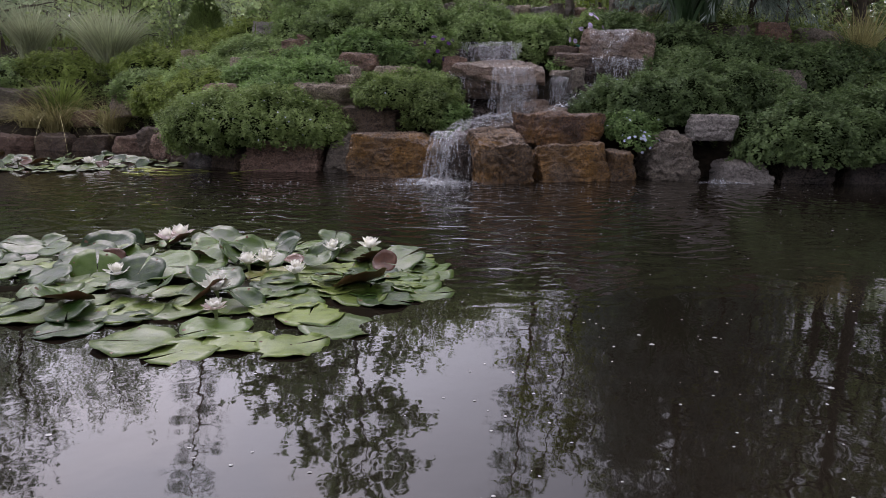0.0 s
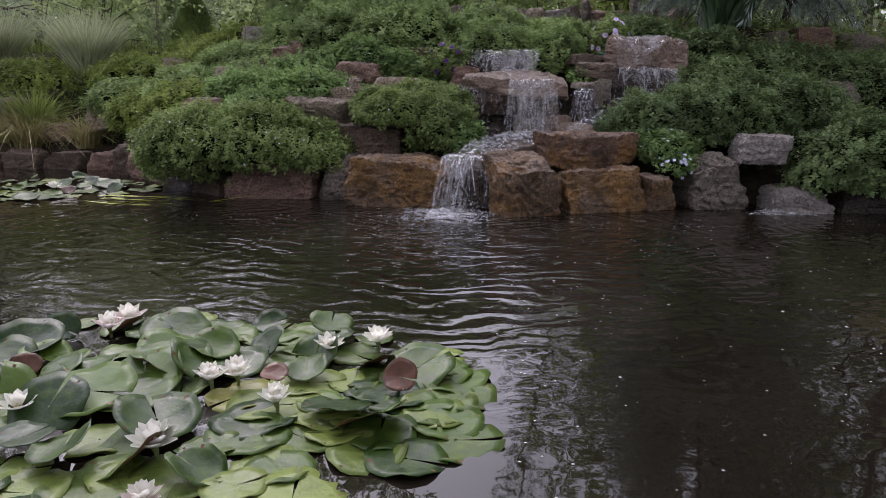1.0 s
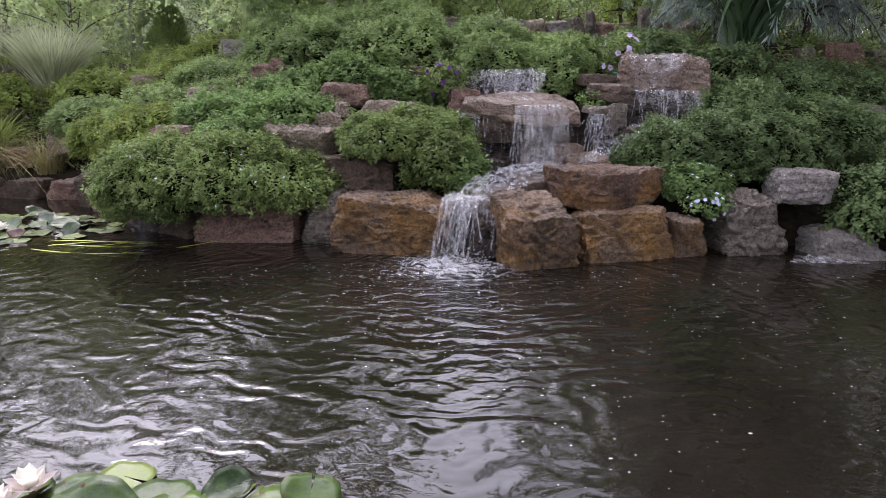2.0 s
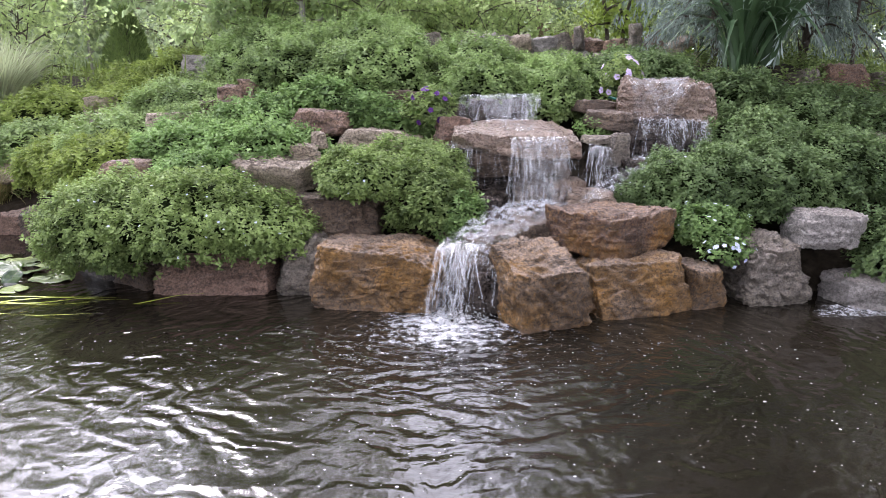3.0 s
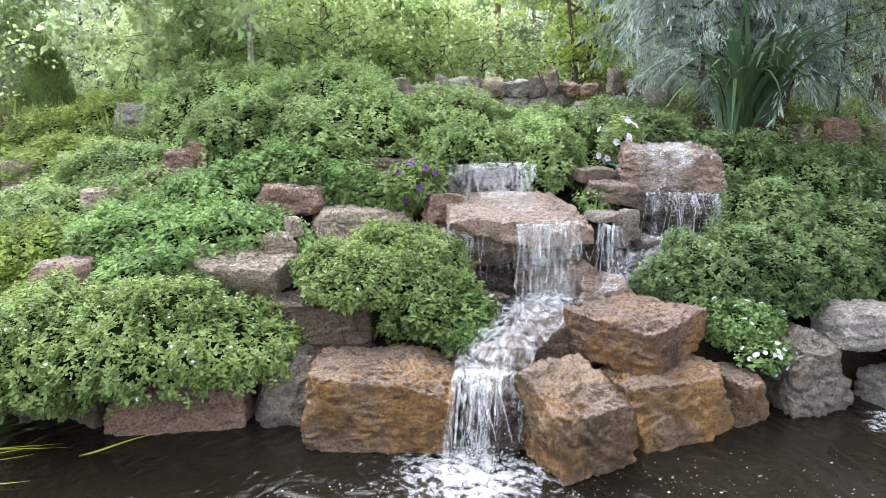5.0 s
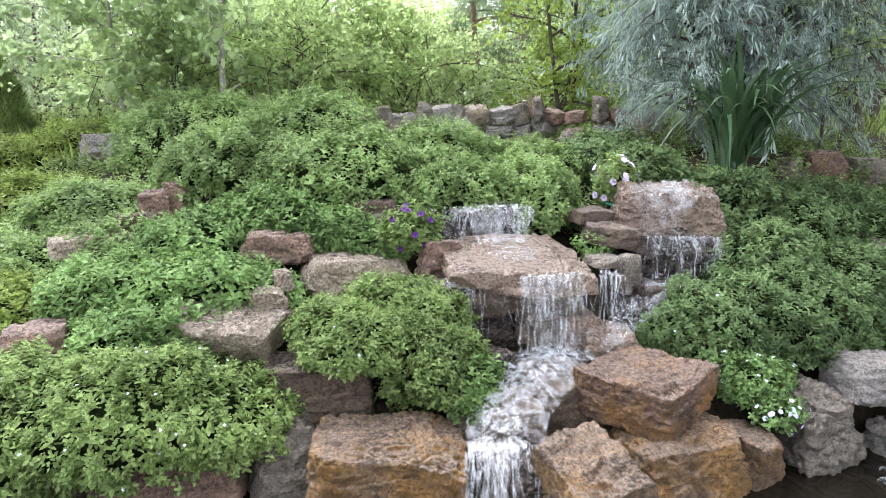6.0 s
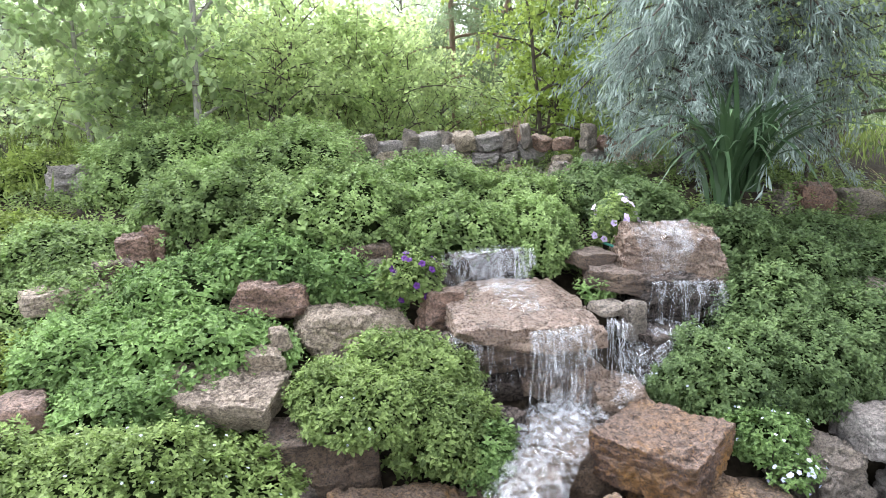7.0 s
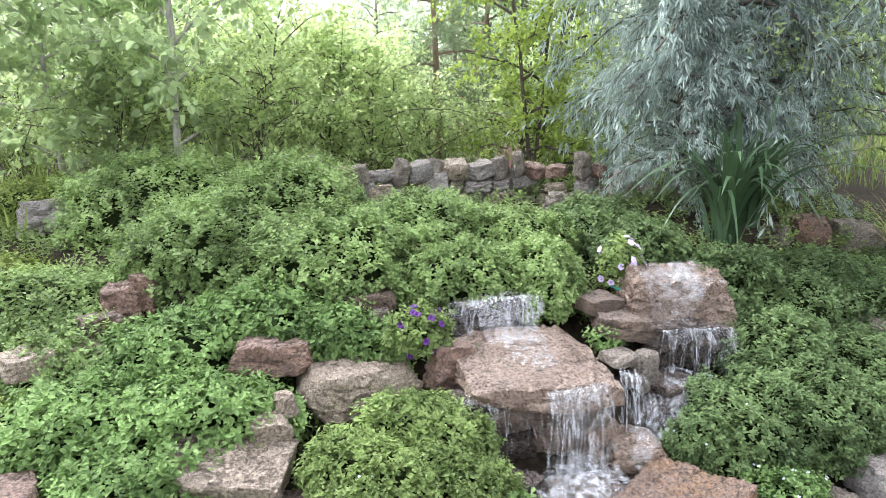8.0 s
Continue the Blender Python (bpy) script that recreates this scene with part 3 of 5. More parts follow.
boulder("boulder", (-1.00, 6.50, -0.12), (0.45, 0.45, 0.46), GREY, "grey wedge-shaped boulder between two larger ones", 12, (0, 0), 99, n=22, top=(0.65, 0.75), shear=(0.05, 0.04), rough=0.06)
boulder("boulder", (0.08, 6.20, -0.15), (0.34, 0.30, 0.40), WETSHADED, "dark wet rock behind falling water", 0, (0, 0), 100, n=18, rough=0.06)
boulder("boulder", (0.09, 5.95, -0.15), (0.30, 0.26, 0.44), WETSHADED, "dark wet rock behind falling water", 12, (0, 0), 103, n=22, top=(0.75, 0.7), rough=0.07, k=5)
boulder("boulder", (0.12, 6.45, 0.02), (0.55, 0.45, 0.38), BROWN, "wet stone under the stream", -20, (0, 0), 101, n=20, rough=0.04)
boulder("boulder", (0.55, 6.62, 0.1), (0.6, 0.5, 0.36), BROWN, "wet stone under the stream", 10, (0, 0), 102, n=20, rough=0.04)
# second and third rows
boulder("boulder", (-0.84, 6.78, 0.22), (0.66, 0.42, 0.36), BROWN, "brown flat boulder under hanging mint", -6, (0, 2), 111, n=34, rough=0.05)
boulder("boulder", (-1.33, 7.02, 0.60), (0.60, 0.46, 0.20), TAN, "pale tan flat rock jutting from the mint", -20, (5, 4), 122, n=44, top=(1.12, 1.08), rough=0.07)
boulder("boulder", (-1.10, 7.12, 0.74), (0.22, 0.18, 0.15), TAN, "pale tan broken stone on the bank", 20, (0, 0), 123, n=18, rough=0.07)
boulder("boulder", (-0.55, 7.50, 0.72), (0.70, 0.42, 0.26), TAN, "long pale tan block above the mint", 10, (2, 3), 133, n=44, top=(0.95, 0.88), rough=0.05)
boulder("boulder", (-1.0, 7.22, 0.86), (0.13, 0.12, 0.12), TAN, "small pale tan stone in the bank", 10, (0, 0), 134, n=14, rough=0.07, k=4)
boulder("boulder", (-1.02, 7.70, 0.93), (0.46, 0.36, 0.19), PINK, "pinkish flat rock between mint bushes", -16, (0, 4), 144, n=28, rough=0.06)
boulder("boulder", (-0.02, 7.38, 0.80), (0.28, 0.24, 0.28), PINK, "reddish upright stone beside the slab", 15, (0, 4), 155, n=18, top=(0.8, 0.8), rough=0.05)
boulder("boulder", (-0.02, 7.06, 0.52), (0.24, 0.3, 0.36), WETSHADED, "dark wet stone beside the fall", 5, (0, 0), 156, n=16, rough=0.06)
# waterfall slab and the wall under it
boulder("slab", (0.44, 7.26, 0.85), (0.92, 0.82, 0.17), WETSLAB, "wide wet pinkish slab the water falls from", -4, (8, 1), 166, n=56, top=(0.97, 0.97), rough=0.06, group="stones of the fall")
boulder("boulder", (0.41, 7.24, 0.66), (0.80, 0.70, 0.24), BROWN, "thick dark wet block under the slab", -4, (4, 0), 167, n=44, top=(1.0, 1.0), rough=0.06, layers=1.2, group="stones of the fall")
boulder("boulder", (0.22, 7.24, 0.42), (0.40, 0.44, 0.27), WETSHADED, "dark wet stone under the slab", 4, (0, 0), 165, n=22, rough=0.05, group="stones of the fall")
boulder("boulder", (0.64, 7.24, 0.42), (0.42, 0.46, 0.27), WETSLAB, "wet tan stone under the slab", -8, (0, 0), 168, n=22, rough=0.05, group="stones of the fall")
boulder("boulder", (0.78, 6.98, 0.46), (0.26, 0.24, 0.20), WETSLAB, "small wet stone below the slab", 8, (0, 0), 169, n=16, rough=0.05, group="stones of the fall")
boulder("boulder", (0.18, 6.72, 0.36), (0.22, 0.24, 0.22), WETSHADED, "dark rounded wet stone in the stream", 30, (0, 0), 170, n=16, rough=0.07, k=4, group="stones of the fall")
boulder("boulder", (0.95, 6.86, 0.40), (0.36, 0.34, 0.20), WETSLAB, "wet stone beside the small fall", -12, (0, 0), 171, n=16, rough=0.05, group="stones of the fall")
boulder("boulder", (0.38, 7.86, 0.92), (0.66, 0.42, 0.32), WETSHADED, "dark ledge the upper water pours over", 0, (0, 0), 172, n=18, rough=0.04, group="stones of the fall")
boulder("boulder", (0.02, 7.70, 0.98), (0.22, 0.24, 0.2), WETSHADED, "dark stone beside the upper ledge", 14, (0, 0), 173, n=14, rough=0.05, group="stones of the fall")
boulder("boulder", (1.20, 7.16, 0.72), (0.15, 0.15, 0.26), GREY, "small upright grey stone", 14, (0, 5), 177, n=16, top=(0.9, 0.9), rough=0.04, group="stones of the fall")
boulder("boulder", (1.08, 7.24, 0.90), (0.22, 0.2, 0.06), GREY, "thin flat grey stone", 10, (3, 0), 178, n=14, rough=0.05, group="stones of the fall")
boulder("boulder", (1.27, 7.47, 1.00), (0.50, 0.34, 0.13), BROWN, "flat brown stone beside the spring", -18, (4, 6), 179, n=30, rough=0.05, layers=1.0, group="stones of the fall")
boulder("boulder", (1.14, 7.62, 1.12), (0.3, 0.3, 0.1), BROWN, "flat brown stone by the spring", 12, (0, 0), 180, n=14, rough=0.05, group="stones of the fall")
boulder("boulder", (1.62, 7.46, 0.72), (0.62, 0.46, 0.38), WETSHADED, "wet dark stone under the spring", -8, (4, 0), 181, n=22, rough=0.05, group="stones of the fall")
boulder("boulder", (1.36, 7.12, 0.5), (0.4, 0.4, 0.3), WETSHADED, "wet dark stone at the foot of the small fall", 10, (0, 0), 182, n=18, rough=0.05, group="stones of the fall")
spring_stone = boulder("spring_stone", (1.68, 7.55, 1.06), (0.74, 0.50, 0.29), WETSLAB, "big pinkish stone with spring water running over its top", -14, (12, 6), 188, n=52, top=(0.95, 0.85), shear=(-0.02, 0.06), rough=0.06, group="stones of the fall")
boulder("boulder", (-0.42, 8.0, 1.06), (0.5, 0.36, 0.22), BROWN, "reddish flat stone over a dark hollow", 0, (0, 0), 190, n=18, rough=0.05)
boulder("boulder", (-0.36, 7.84, 0.98), (0.18, 0.16, 0.22), GREY, "small grey stone under the bush", 10, (0, 0), 191, n=14, rough=0.05)
boulder("boulder", (-1.92, 8.40, 1.10), (0.24, 0.22, 0.24), PINK, "pinkish stone in a small heap", 10, (0, 0), 192, n=14, rough=0.06)
boulder("boulder", (-1.79, 8.46, 1.14), (0.18, 0.2, 0.26), PINK, "upright pinkish stone in a small heap", -15, (0, 6), 193, n=14, rough=0.06)
boulder("boulder", (-2.02, 8.2, 1.02), (0.26, 0.22, 0.18), BROWN, "brown stone in a small heap", 25, (0, 0), 194, n=14, rough=0.06)
boulder("boulder", (-1.5, 8.5, 1.1), (0.3, 0.25, 0.22), WETSHADED, "dark wet stone under leaves", 5, (0, 0), 195, n=14, rough=0.06)
boulder("boulder", (-2.26, 8.02, 0.96), (0.56, 0.32, 0.14), TAN, "pale flat stone in the mint", 24, (0, 0), 196, n=16, rough=0.06)
boulder("boulder", (-2.3, 7.0, 0.66), (0.34, 0.3, 0.13), PINK, "pinkish flat stone in the mint", 10, (0, 0), 197, n=16, rough=0.06)
boulder("boulder", (-2.66, 10.0, 1.40), (0.42, 0.34, 0.28), PALE, "pale grey stone at the hilltop", 10, (0, 0), 198, n=16, rough=0.06)
boulder("boulder", (-3.28, 8.95, 0.66), (0.40, 0.34, 0.56), TAN, "pale tan stone in the grass", -10, (0, 0), 199, n=16, rough=0.06)
boulder("boulder", (-3.22, 8.76, 0.62), (0.26, 0.24, 0.46), GREY, "small pale stone in the grass", 20, (0, 0), 200, n=14, rough=0.06)
boulder("boulder", (3.2, 7.15, 0.72), (0.46, 0.36, 0.26), GREY, "pale grey stone among leaves", 4, (0, 0), 201, n=16, rough=0.05)
boulder("boulder", (3.55, 8.32, 1.1), (0.46, 0.42, 0.46), REDEARTH, "red-brown rounded boulder under the tree", 8, (0, 0), 202, n=18, rough=0.06, k=4)
boulder("boulder", (3.15, 8.2, 1.2), (0.26, 0.26, 0.30), GREY, "grey stone at the tree's foot", 18, (0, 0), 203, n=14, rough=0.06)
boulder("boulder", (4.1, 8.3, 1.15), (0.5, 0.4, 0.32), GREY, "grey stone beside the red boulder", -8, (0, 0), 204, n=14, rough=0.06)
boulder("boulder", (0.02, 9.3, 1.5), (0.2, 0.2, 0.3), TAN, "tan stone at the wall's end", 8, (0, 0), 205, n=14, rough=0.06)
boulder("boulder", (-0.32, 9.25, 1.55), (0.26, 0.22, 0.3), PINK, "pinkish stone in leaves", -8, (0, 0), 206, n=14, rough=0.06)
boulder("boulder", (1.62, 9.2, 1.4), (0.3, 0.26, 0.28), GREY, "pale grey stone before the dry wall", -30, (0, 8), 207, n=14, rough=0.06)
# left shore
LEFT_STONES = [(-5.5, 8.62, 0.5, 0.30, PINK), (-4.95, 8.58, 0.5, 0.32, BROWN), (-4.45, 8.55, 0.48, 0.30, BROWN), (-3.92, 8.5, 0.5, 0.32, PINK),
               (-6.1, 8.7, 0.6, 0.34, BROWN), (-3.42, 8.0, 0.34, 0.5, BROWN), (-3.12, 7.72, 0.4, 0.5, PINK), (-2.75, 7.4, 0.45, 0.40, BROWN), (-2.4, 6.95, 0.5, 0.30, WETSHADED), (-2.1, 6.7, 0.5, 0.3, BROWN)]
for i, (x, y, w, h, m) in enumerate(LEFT_STONES):
    boulder("boulder", (x, y, -0.12), (w, 0.4, 0.62 * h + 0.12), m, "reddish brown edging stone at the waterline", -8 if x < -3.6 else -35, (0, 0), 300 + i, n=16, rough=0.05)
for i, (x, y, z, w, h, m) in enumerate([(-5.4, 9.1, 0.4, 0.6, 0.36, BROWN), (-4.75, 9.0, 0.28, 0.34, 0.2, PINK), (-4.25, 9.0, 0.4, 0.3, 0.34, TAN), (-6.0, 9.2, 0.35, 0.6, 0.4, GREY)]):
    boulder("boulder", (x, y, z), (w, 0.36, h), m, "weathered stone of the upper edging row", 6 * i - 10, (0, 0), 320 + i, n=16, rough=0.06)


# ---- water of the fall ----
def strands(name, lip, drop, count, spread, seed, parent, throw=0.10, width=(0.006, 0.022), label="", stray=0.03):
    """Falling water: ribbons that leave the lip and curve down. lip: two ends; drop: metres."""
    rng = np.random.default_rng(seed)
    V, F, n = [], [], 0
    a, b = np.array(lip[0], float), np.array(lip[1], float)
    across = unit((b - a) * np.array([1, 1, 0]))
    out = np.array([across[1], -across[0], 0.0])
    for _ in range(count):
        u = rng.beta(*spread)
        p0 = a + (b - a) * u
        w = rng.uniform(*width)
        fall = drop * (rng.uniform(0.35, 1.0) if rng.uniform() < 0.35 else rng.uniform(0.85, 1.03))
        reach = throw * rng.uniform(0.35, 1.35)
        p0 = p0 + np.array([0, 0, rng.uniform(-0.025, 0.006)]) - out * rng.uniform(-0.02, 0.04)
        s = np.linspace(rng.uniform(-0.3, -0.05), 1, 12)
        sway = rng.normal(-0.01, stray)
        c = np.stack([p0 + out * (reach * t if t < 0 else reach * math.sqrt(t)) + across * (sway * max(t, 0)) + np.array([0, 0, 0.004 - fall * max(t, 0)]) for t in s])
        ww = w * np.interp(s, [-0.2, 0.05, 0.3, 1], [1.4, 1.0, 0.75, 0.9]) * (1 + 0.35 * np.sin(s * rng.uniform(8, 22) + rng.uniform(0, 6)))
        bulge = out * (w * 0.35)
        rows = np.stack([c - across * ww[:, None], c + bulge, c + across * ww[:, None]], 0)
        V.append(rows.reshape(-1, 3))
        F.append(grid_faces(3, len(s)) + n)
        n += 3 * len(s)
    ob = piece(name, mesh_from(name, np.concatenate(V), np.concatenate(F), FALLING, True), parent, label)
    ob["kind"] = "stuff"
    return ob


def stream(name, path, widths, seed, parent, mat, bump=0.02, label=""):
    """A sheet of running water laid along a path."""
    path = np.array(path, float)
    s = np.linspace(0, 1, len(path))
    t = np.linspace(0, 1, 46)
    c = np.stack([np.interp(t, s, path[:, i]) for i in range(3)], 1)
    for _ in range(2):
        c[1:-1] = (c[:-2] + 2 * c[1:-1] + c[2:]) / 4
    w = np.interp(t, s, widths)
    side = unit(np.cross(np.gradient(c, axis=0), np.array([[0, 0, 1.0]])))
    rows = []
    off = Vector((seed * 3.1, seed * 1.7, 0))
    for q in np.linspace(-1, 1, 25):
        r = c + side * (q * w)[:, None]
        lift = np.array([noise.fractal(Vector(v) * 14 + off, 0.8, 2.0, 3) for v in r]) * bump
        r[:, 2] += lift - 0.03 * q * q
        rows.append(r)
    return piece(name, mesh_from(name, np.stack(rows).reshape(-1, 3), grid_faces(25, 46), mat, True), parent, label)


def curtain(name, lip, drop, throw, parent, seed, flare=0.0, ragged=0.3, lean=0.0, label=""):
    """A thin torn veil of falling water from a lip, with its lower edge uneven."""
    a, b = np.array(lip[0], float), np.array(lip[1], float)
    across = unit((b - a) * np.array([1, 1, 0]))
    out = np.array([across[1], -across[0], 0.0])
    nu, nv = 64, 30
    V = np.empty((nu, nv, 3))
    for i in range(nu):
        u = i / (nu - 1)
        q = noise.noise(Vector((u * 6 + seed, 0, seed)))
        r = noise.noise(Vector((u * 17 + seed, 5, 0)))
        full = drop * (1 - ragged * max(0.0, 0.5 + q - 0.3 * r))
        for j in range(nv):
            t = j / (nv - 1)
            wob = 0.012 * noise.noise(Vector((u * 22, t * 3, seed)))
            V[i, j] = a + (b - a) * (u + flare * (u - 0.5) * t) + across * (lean * t) + out * (throw * (1 + 0.5 * q) * math.sqrt(t) + wob + 0.010 * r) + np.array([0, 0, 0.006 + 0.006 * r - full * t ** 1.25])
    ob = piece(name, mesh_from(name, V.reshape(-1, 3), grid_faces(nu, nv), VEIL, True), parent, label)
    ob["kind"] = "stuff"
    return ob


fall = thing("waterfall", (0, 0, 0), "white water falling in strands over stepped stones", "waterfall")
curtain("upper_veil", ((0.06, 7.66, 1.25), (0.70, 7.64, 1.26)), 0.23, 0.08, fall, 1.3, ragged=0.5)
strands("upper_fall", ((0.10, 7.66, 1.255), (0.70, 7.64, 1.26)), 0.21, 22, (1.6, 1.0), 1, fall, 0.08, (0.002, 0.008))
curtain("slab_veil", ((0.36, 6.84, 0.955), (0.76, 6.86, 0.96)), 0.46, 0.10, fall, 4.1, 0.12, 0.15)
curtain("slab_veil", ((0.44, 6.83, 0.955), (0.70, 6.85, 0.96)), 0.47, 0.13, fall, 6.7, 0.2, 0.1)
strands("slab_fall", ((0.36, 6.84, 0.955), (0.76, 6.86, 0.96)), 0.44, 26, (1.2, 1.2), 2, fall, 0.11, (0.0015, 0.007))
strands("slab_drip", ((0.02, 6.90, 0.92), (0.88, 6.96, 0.95)), 0.32, 54, (1, 1), 3, fall, 0.05, (0.001, 0.003))
curtain("side_veil", ((-0.05, 7.02, 0.92), (0.12, 6.93, 0.92)), 0.40, 0.09, fall, 9.2, 0.3, 0.2)
strands("side_fall", ((-0.04, 7.02, 0.93), (0.12, 6.93, 0.92)), 0.36, 14, (1.2, 1.2), 4, fall, 0.08, (0.002, 0.009))
curtain("spring_veil", ((1.36, 7.22, 1.08), (1.86, 7.16, 1.07)), 0.32, 0.06, fall, 12.4, 0.0, 0.6, 0.04)
strands("spring_fall", ((1.36, 7.22, 1.09), (1.86, 7.16, 1.08)), 0.32, 26, (0.9, 0.9), 5, fall, 0.07, (0.0015, 0.006))
curtain("side_cascade", ((0.98, 7.10, 0.90), (1.12, 7.04, 0.88)), 0.40, 0.20, fall, 15.1, 0.7, 0.2, 0.12)
strands("cascade_spill", ((0.98, 7.10, 0.90), (1.12, 7.04, 0.88)), 0.36, 14, (1.2, 1.2), 6, fall, 0.22, (0.0015, 0.006), stray=0.06)
curtain("main_veil", ((-0.16, 6.01, 0.39), (0.08, 5.95, 0.385)), 0.41, 0.22, fall, 21.0, 0.1, 0.05, -0.03)
curtain("main_veil", ((-0.15, 6.00, 0.385), (0.02, 5.96, 0.385)), 0.40, 0.27, fall, 23.5, 0.2, 0.05, -0.02)
curtain("main_veil", ((-0.02, 5.98, 0.385), (0.22, 5.93, 0.38)), 0.34, 0.10, fall, 26.2, 0.0, 1.0)
strands("main_fall", ((-0.15, 6.00, 0.39), (0.08, 5.95, 0.385)), 0.40, 24, (0.9, 1.6), 7, fall, 0.22, (0.0015, 0.008), stray=0.06)
strands("main_trickle", ((0.02, 5.98, 0.385), (0.22, 5.93, 0.38)), 0.34, 16, (1.0, 1.2), 17, fall, 0.12, (0.0015, 0.006), stray=0.05)
stream("upper_sheet", [(0.45, 7.74, 1.27), (0.44, 7.66, 1.262), (0.44, 7.62, 1.25), (0.46, 7.5, 1.07), (0.5, 7.30, 1.035), (0.54, 7.1, 0.995)], [0.24, 0.24, 0.22, 0.20, 0.22, 0.16], 1, fall, STREAM, 0.006)
stream("basin", [(0.62, 6.86, 0.50), (0.56, 6.74, 0.505), (0.42, 6.62, 0.495), (0.26, 6.46, 0.47), (0.12, 6.25, 0.435), (0.04, 6.05, 0.405), (0.02, 5.95, 0.38)], [0.18, 0.24, 0.27, 0.24, 0.21, 0.19, 0.17], 2, fall, STREAM, 0.022)
stream("rapid", [(0.62, 6.80, 0.53), (0.46, 6.66, 0.535), (0.28, 6.50, 0.51), (0.10, 6.30, 0.47), (0.0, 6.06, 0.42)], [0.12, 0.20, 0.13, 0.10, 0.07], 3, fall, FROTH, 0.035)
stream("side_run", [(1.52, 7.14, 0.83), (1.35, 7.02, 0.815), (1.15, 6.92, 0.67), (1.0, 6.82, 0.625), (0.8, 6.74, 0.55)], [0.2, 0.12, 0.10, 0.10, 0.12], 4, fall, STREAM, 0.03)
spring_sheet = stream("spring_sheet", [(1.66, 7.76, 1.42), (1.66, 7.64, 1.41), (1.66, 7.50, 1.38), (1.68, 7.38, 1.345), (1.70, 7.30, 1.30)], [0.22, 0.27, 0.29, 0.30, 0.30], 5, fall, FILM, 0.0)
# the film lies on the stone
stone_m = spring_stone.matrix_basis
stone_v = np.array([stone_m @ v.co for v in spring_stone.data.vertices])
for v in spring_sheet.data.vertices:
    close = (stone_v[:, 0] - v.co.x) ** 2 + (stone_v[:, 1] - v.co.y) ** 2 < 0.024 ** 2
    v.co.z = (stone_v[close, 2].max() if close.any() else 1.1) + 0.004


def froth_patch(name, centre, radius, seed, parent, z=0.006, stretch=(1.0, 1.0)):
    ang, rad = np.linspace(0, 2 * np.pi, 48, endpoint=False), np.linspace(0.02, 1, 20)
    A, R = np.meshgrid(ang, rad, indexing="ij")
    edge = 1 + 0.22 * np.sin(3 * A + seed) + 0.14 * np.sin(7 * A + 2 * seed)
    X, Y = centre[0] + radius * stretch[0] * R * edge * np.cos(A), centre[1] + radius * stretch[1] * R * edge * np.sin(A)
    Z = np.array([z + max(0, noise.fractal(Vector((x, y, seed)) * 16, 0.8, 2, 4)) * 0.05 * (1 - r) for x, y, r in zip(X.ravel(), Y.ravel(), R.ravel())])
    return piece(name, mesh_from(name, np.stack([X.ravel(), Y.ravel(), Z], 1), grid_faces(48, 20, True), SPLASH if z < 0.1 and centre[0] < 1 else FROTH, True), parent)


froth_patch("splash", (-0.12, 5.67), 0.26, 1.0, fall)
froth_patch("splash", (-0.20, 5.44), 0.60, 2.2, fall, 0.004)
froth_patch("splash", (2.26, 5.86), 0.16, 3.1, fall, 0.004, (1.4, 0.7))
froth_patch("splash", (0.58, 6.72), 0.18, 4.0, fall, 0.53)
froth_patch("splash", (0.52, 7.46), 0.14, 5.0, fall, 1.06)

rng = np.random.default_rng(5)
DV, DF, dn = [], [], 0
ico = np.array([(1, 0, 0), (-1, 0, 0), (0, 1, 0), (0, -1, 0), (0, 0, 1), (0, 0, -1)], float)
ico_f = np.array([(0, 2, 4), (2, 1, 4), (1, 3, 4), (3, 0, 4), (2, 0, 5), (1, 2, 5), (3, 1, 5), (0, 3, 5)])
for k in range(300):
    c = np.array([rng.normal(-0.06, 0.13), 5.70 + rng.normal(0, 0.09), abs(rng.normal(0, 0.05))])
    DV.append(c + ico * rng.uniform(0.002, 0.006))
    DF.append(ico_f + dn)
    dn += 6
piece("spray", mesh_from("spray", np.concatenate(DV), np.concatenate(DF), BUBBLE, True), fall)["kind"] = "stuff"

FV, FF, fn = [], [], 0
ang8 = np.linspace(0, 2 * np.pi, 8, endpoint=False)
dome = np.concatenate([np.stack([np.cos(ang8), np.sin(ang8), 0 * ang8], 1), np.stack([0.6 * np.cos(ang8), 0.6 * np.sin(ang8), 0 * ang8 + 0.4], 1)])
dome_f = np.stack([np.arange(8), (np.arange(8) + 1) % 8, (np.arange(8) + 1) % 8 + 8, np.arange(8) + 8], 1)
cap_f = np.array([(8, 9, 10, 11), (8, 11, 12, 15), (12, 13, 14, 15)])
for k in range(2200):
    far = rng.uniform() < 0.38
    if far:
        r, a = abs(rng.normal(0, 1.1)) + 0.25, rng.uniform(math.pi, 2 * math.pi)
        x, y = 1.5 * r * math.cos(a), 5.7 + r * math.sin(a)
    else:
        x, y = rng.uniform(-2.5, 3.0), rng.uniform(0.8, 5.6)
    if y > float(shore_y(x)) - 0.55 or (x < 0.05 and 1.8 < y < 3.7):
        continue
    s = rng.uniform(0.0012, 0.0042) * (1.8 if rng.uniform() < 0.14 else 1)
    FV.append(dome * np.array([s, s * rng.uniform(0.6, 1), 0.5 * s]) + np.array([x, y, 0.001]))
    FF.append(np.concatenate([dome_f, cap_f]) + fn)
    fn += 16
tagged(piece("floating_foam", mesh_from("floating_foam", np.concatenate(FV), np.concatenate(FF), BUBBLE, True)), "small white foam flecks drifting on dark water", "foam", kind="stuff")


# ---- leafy mounds ----
MOUNDS = []


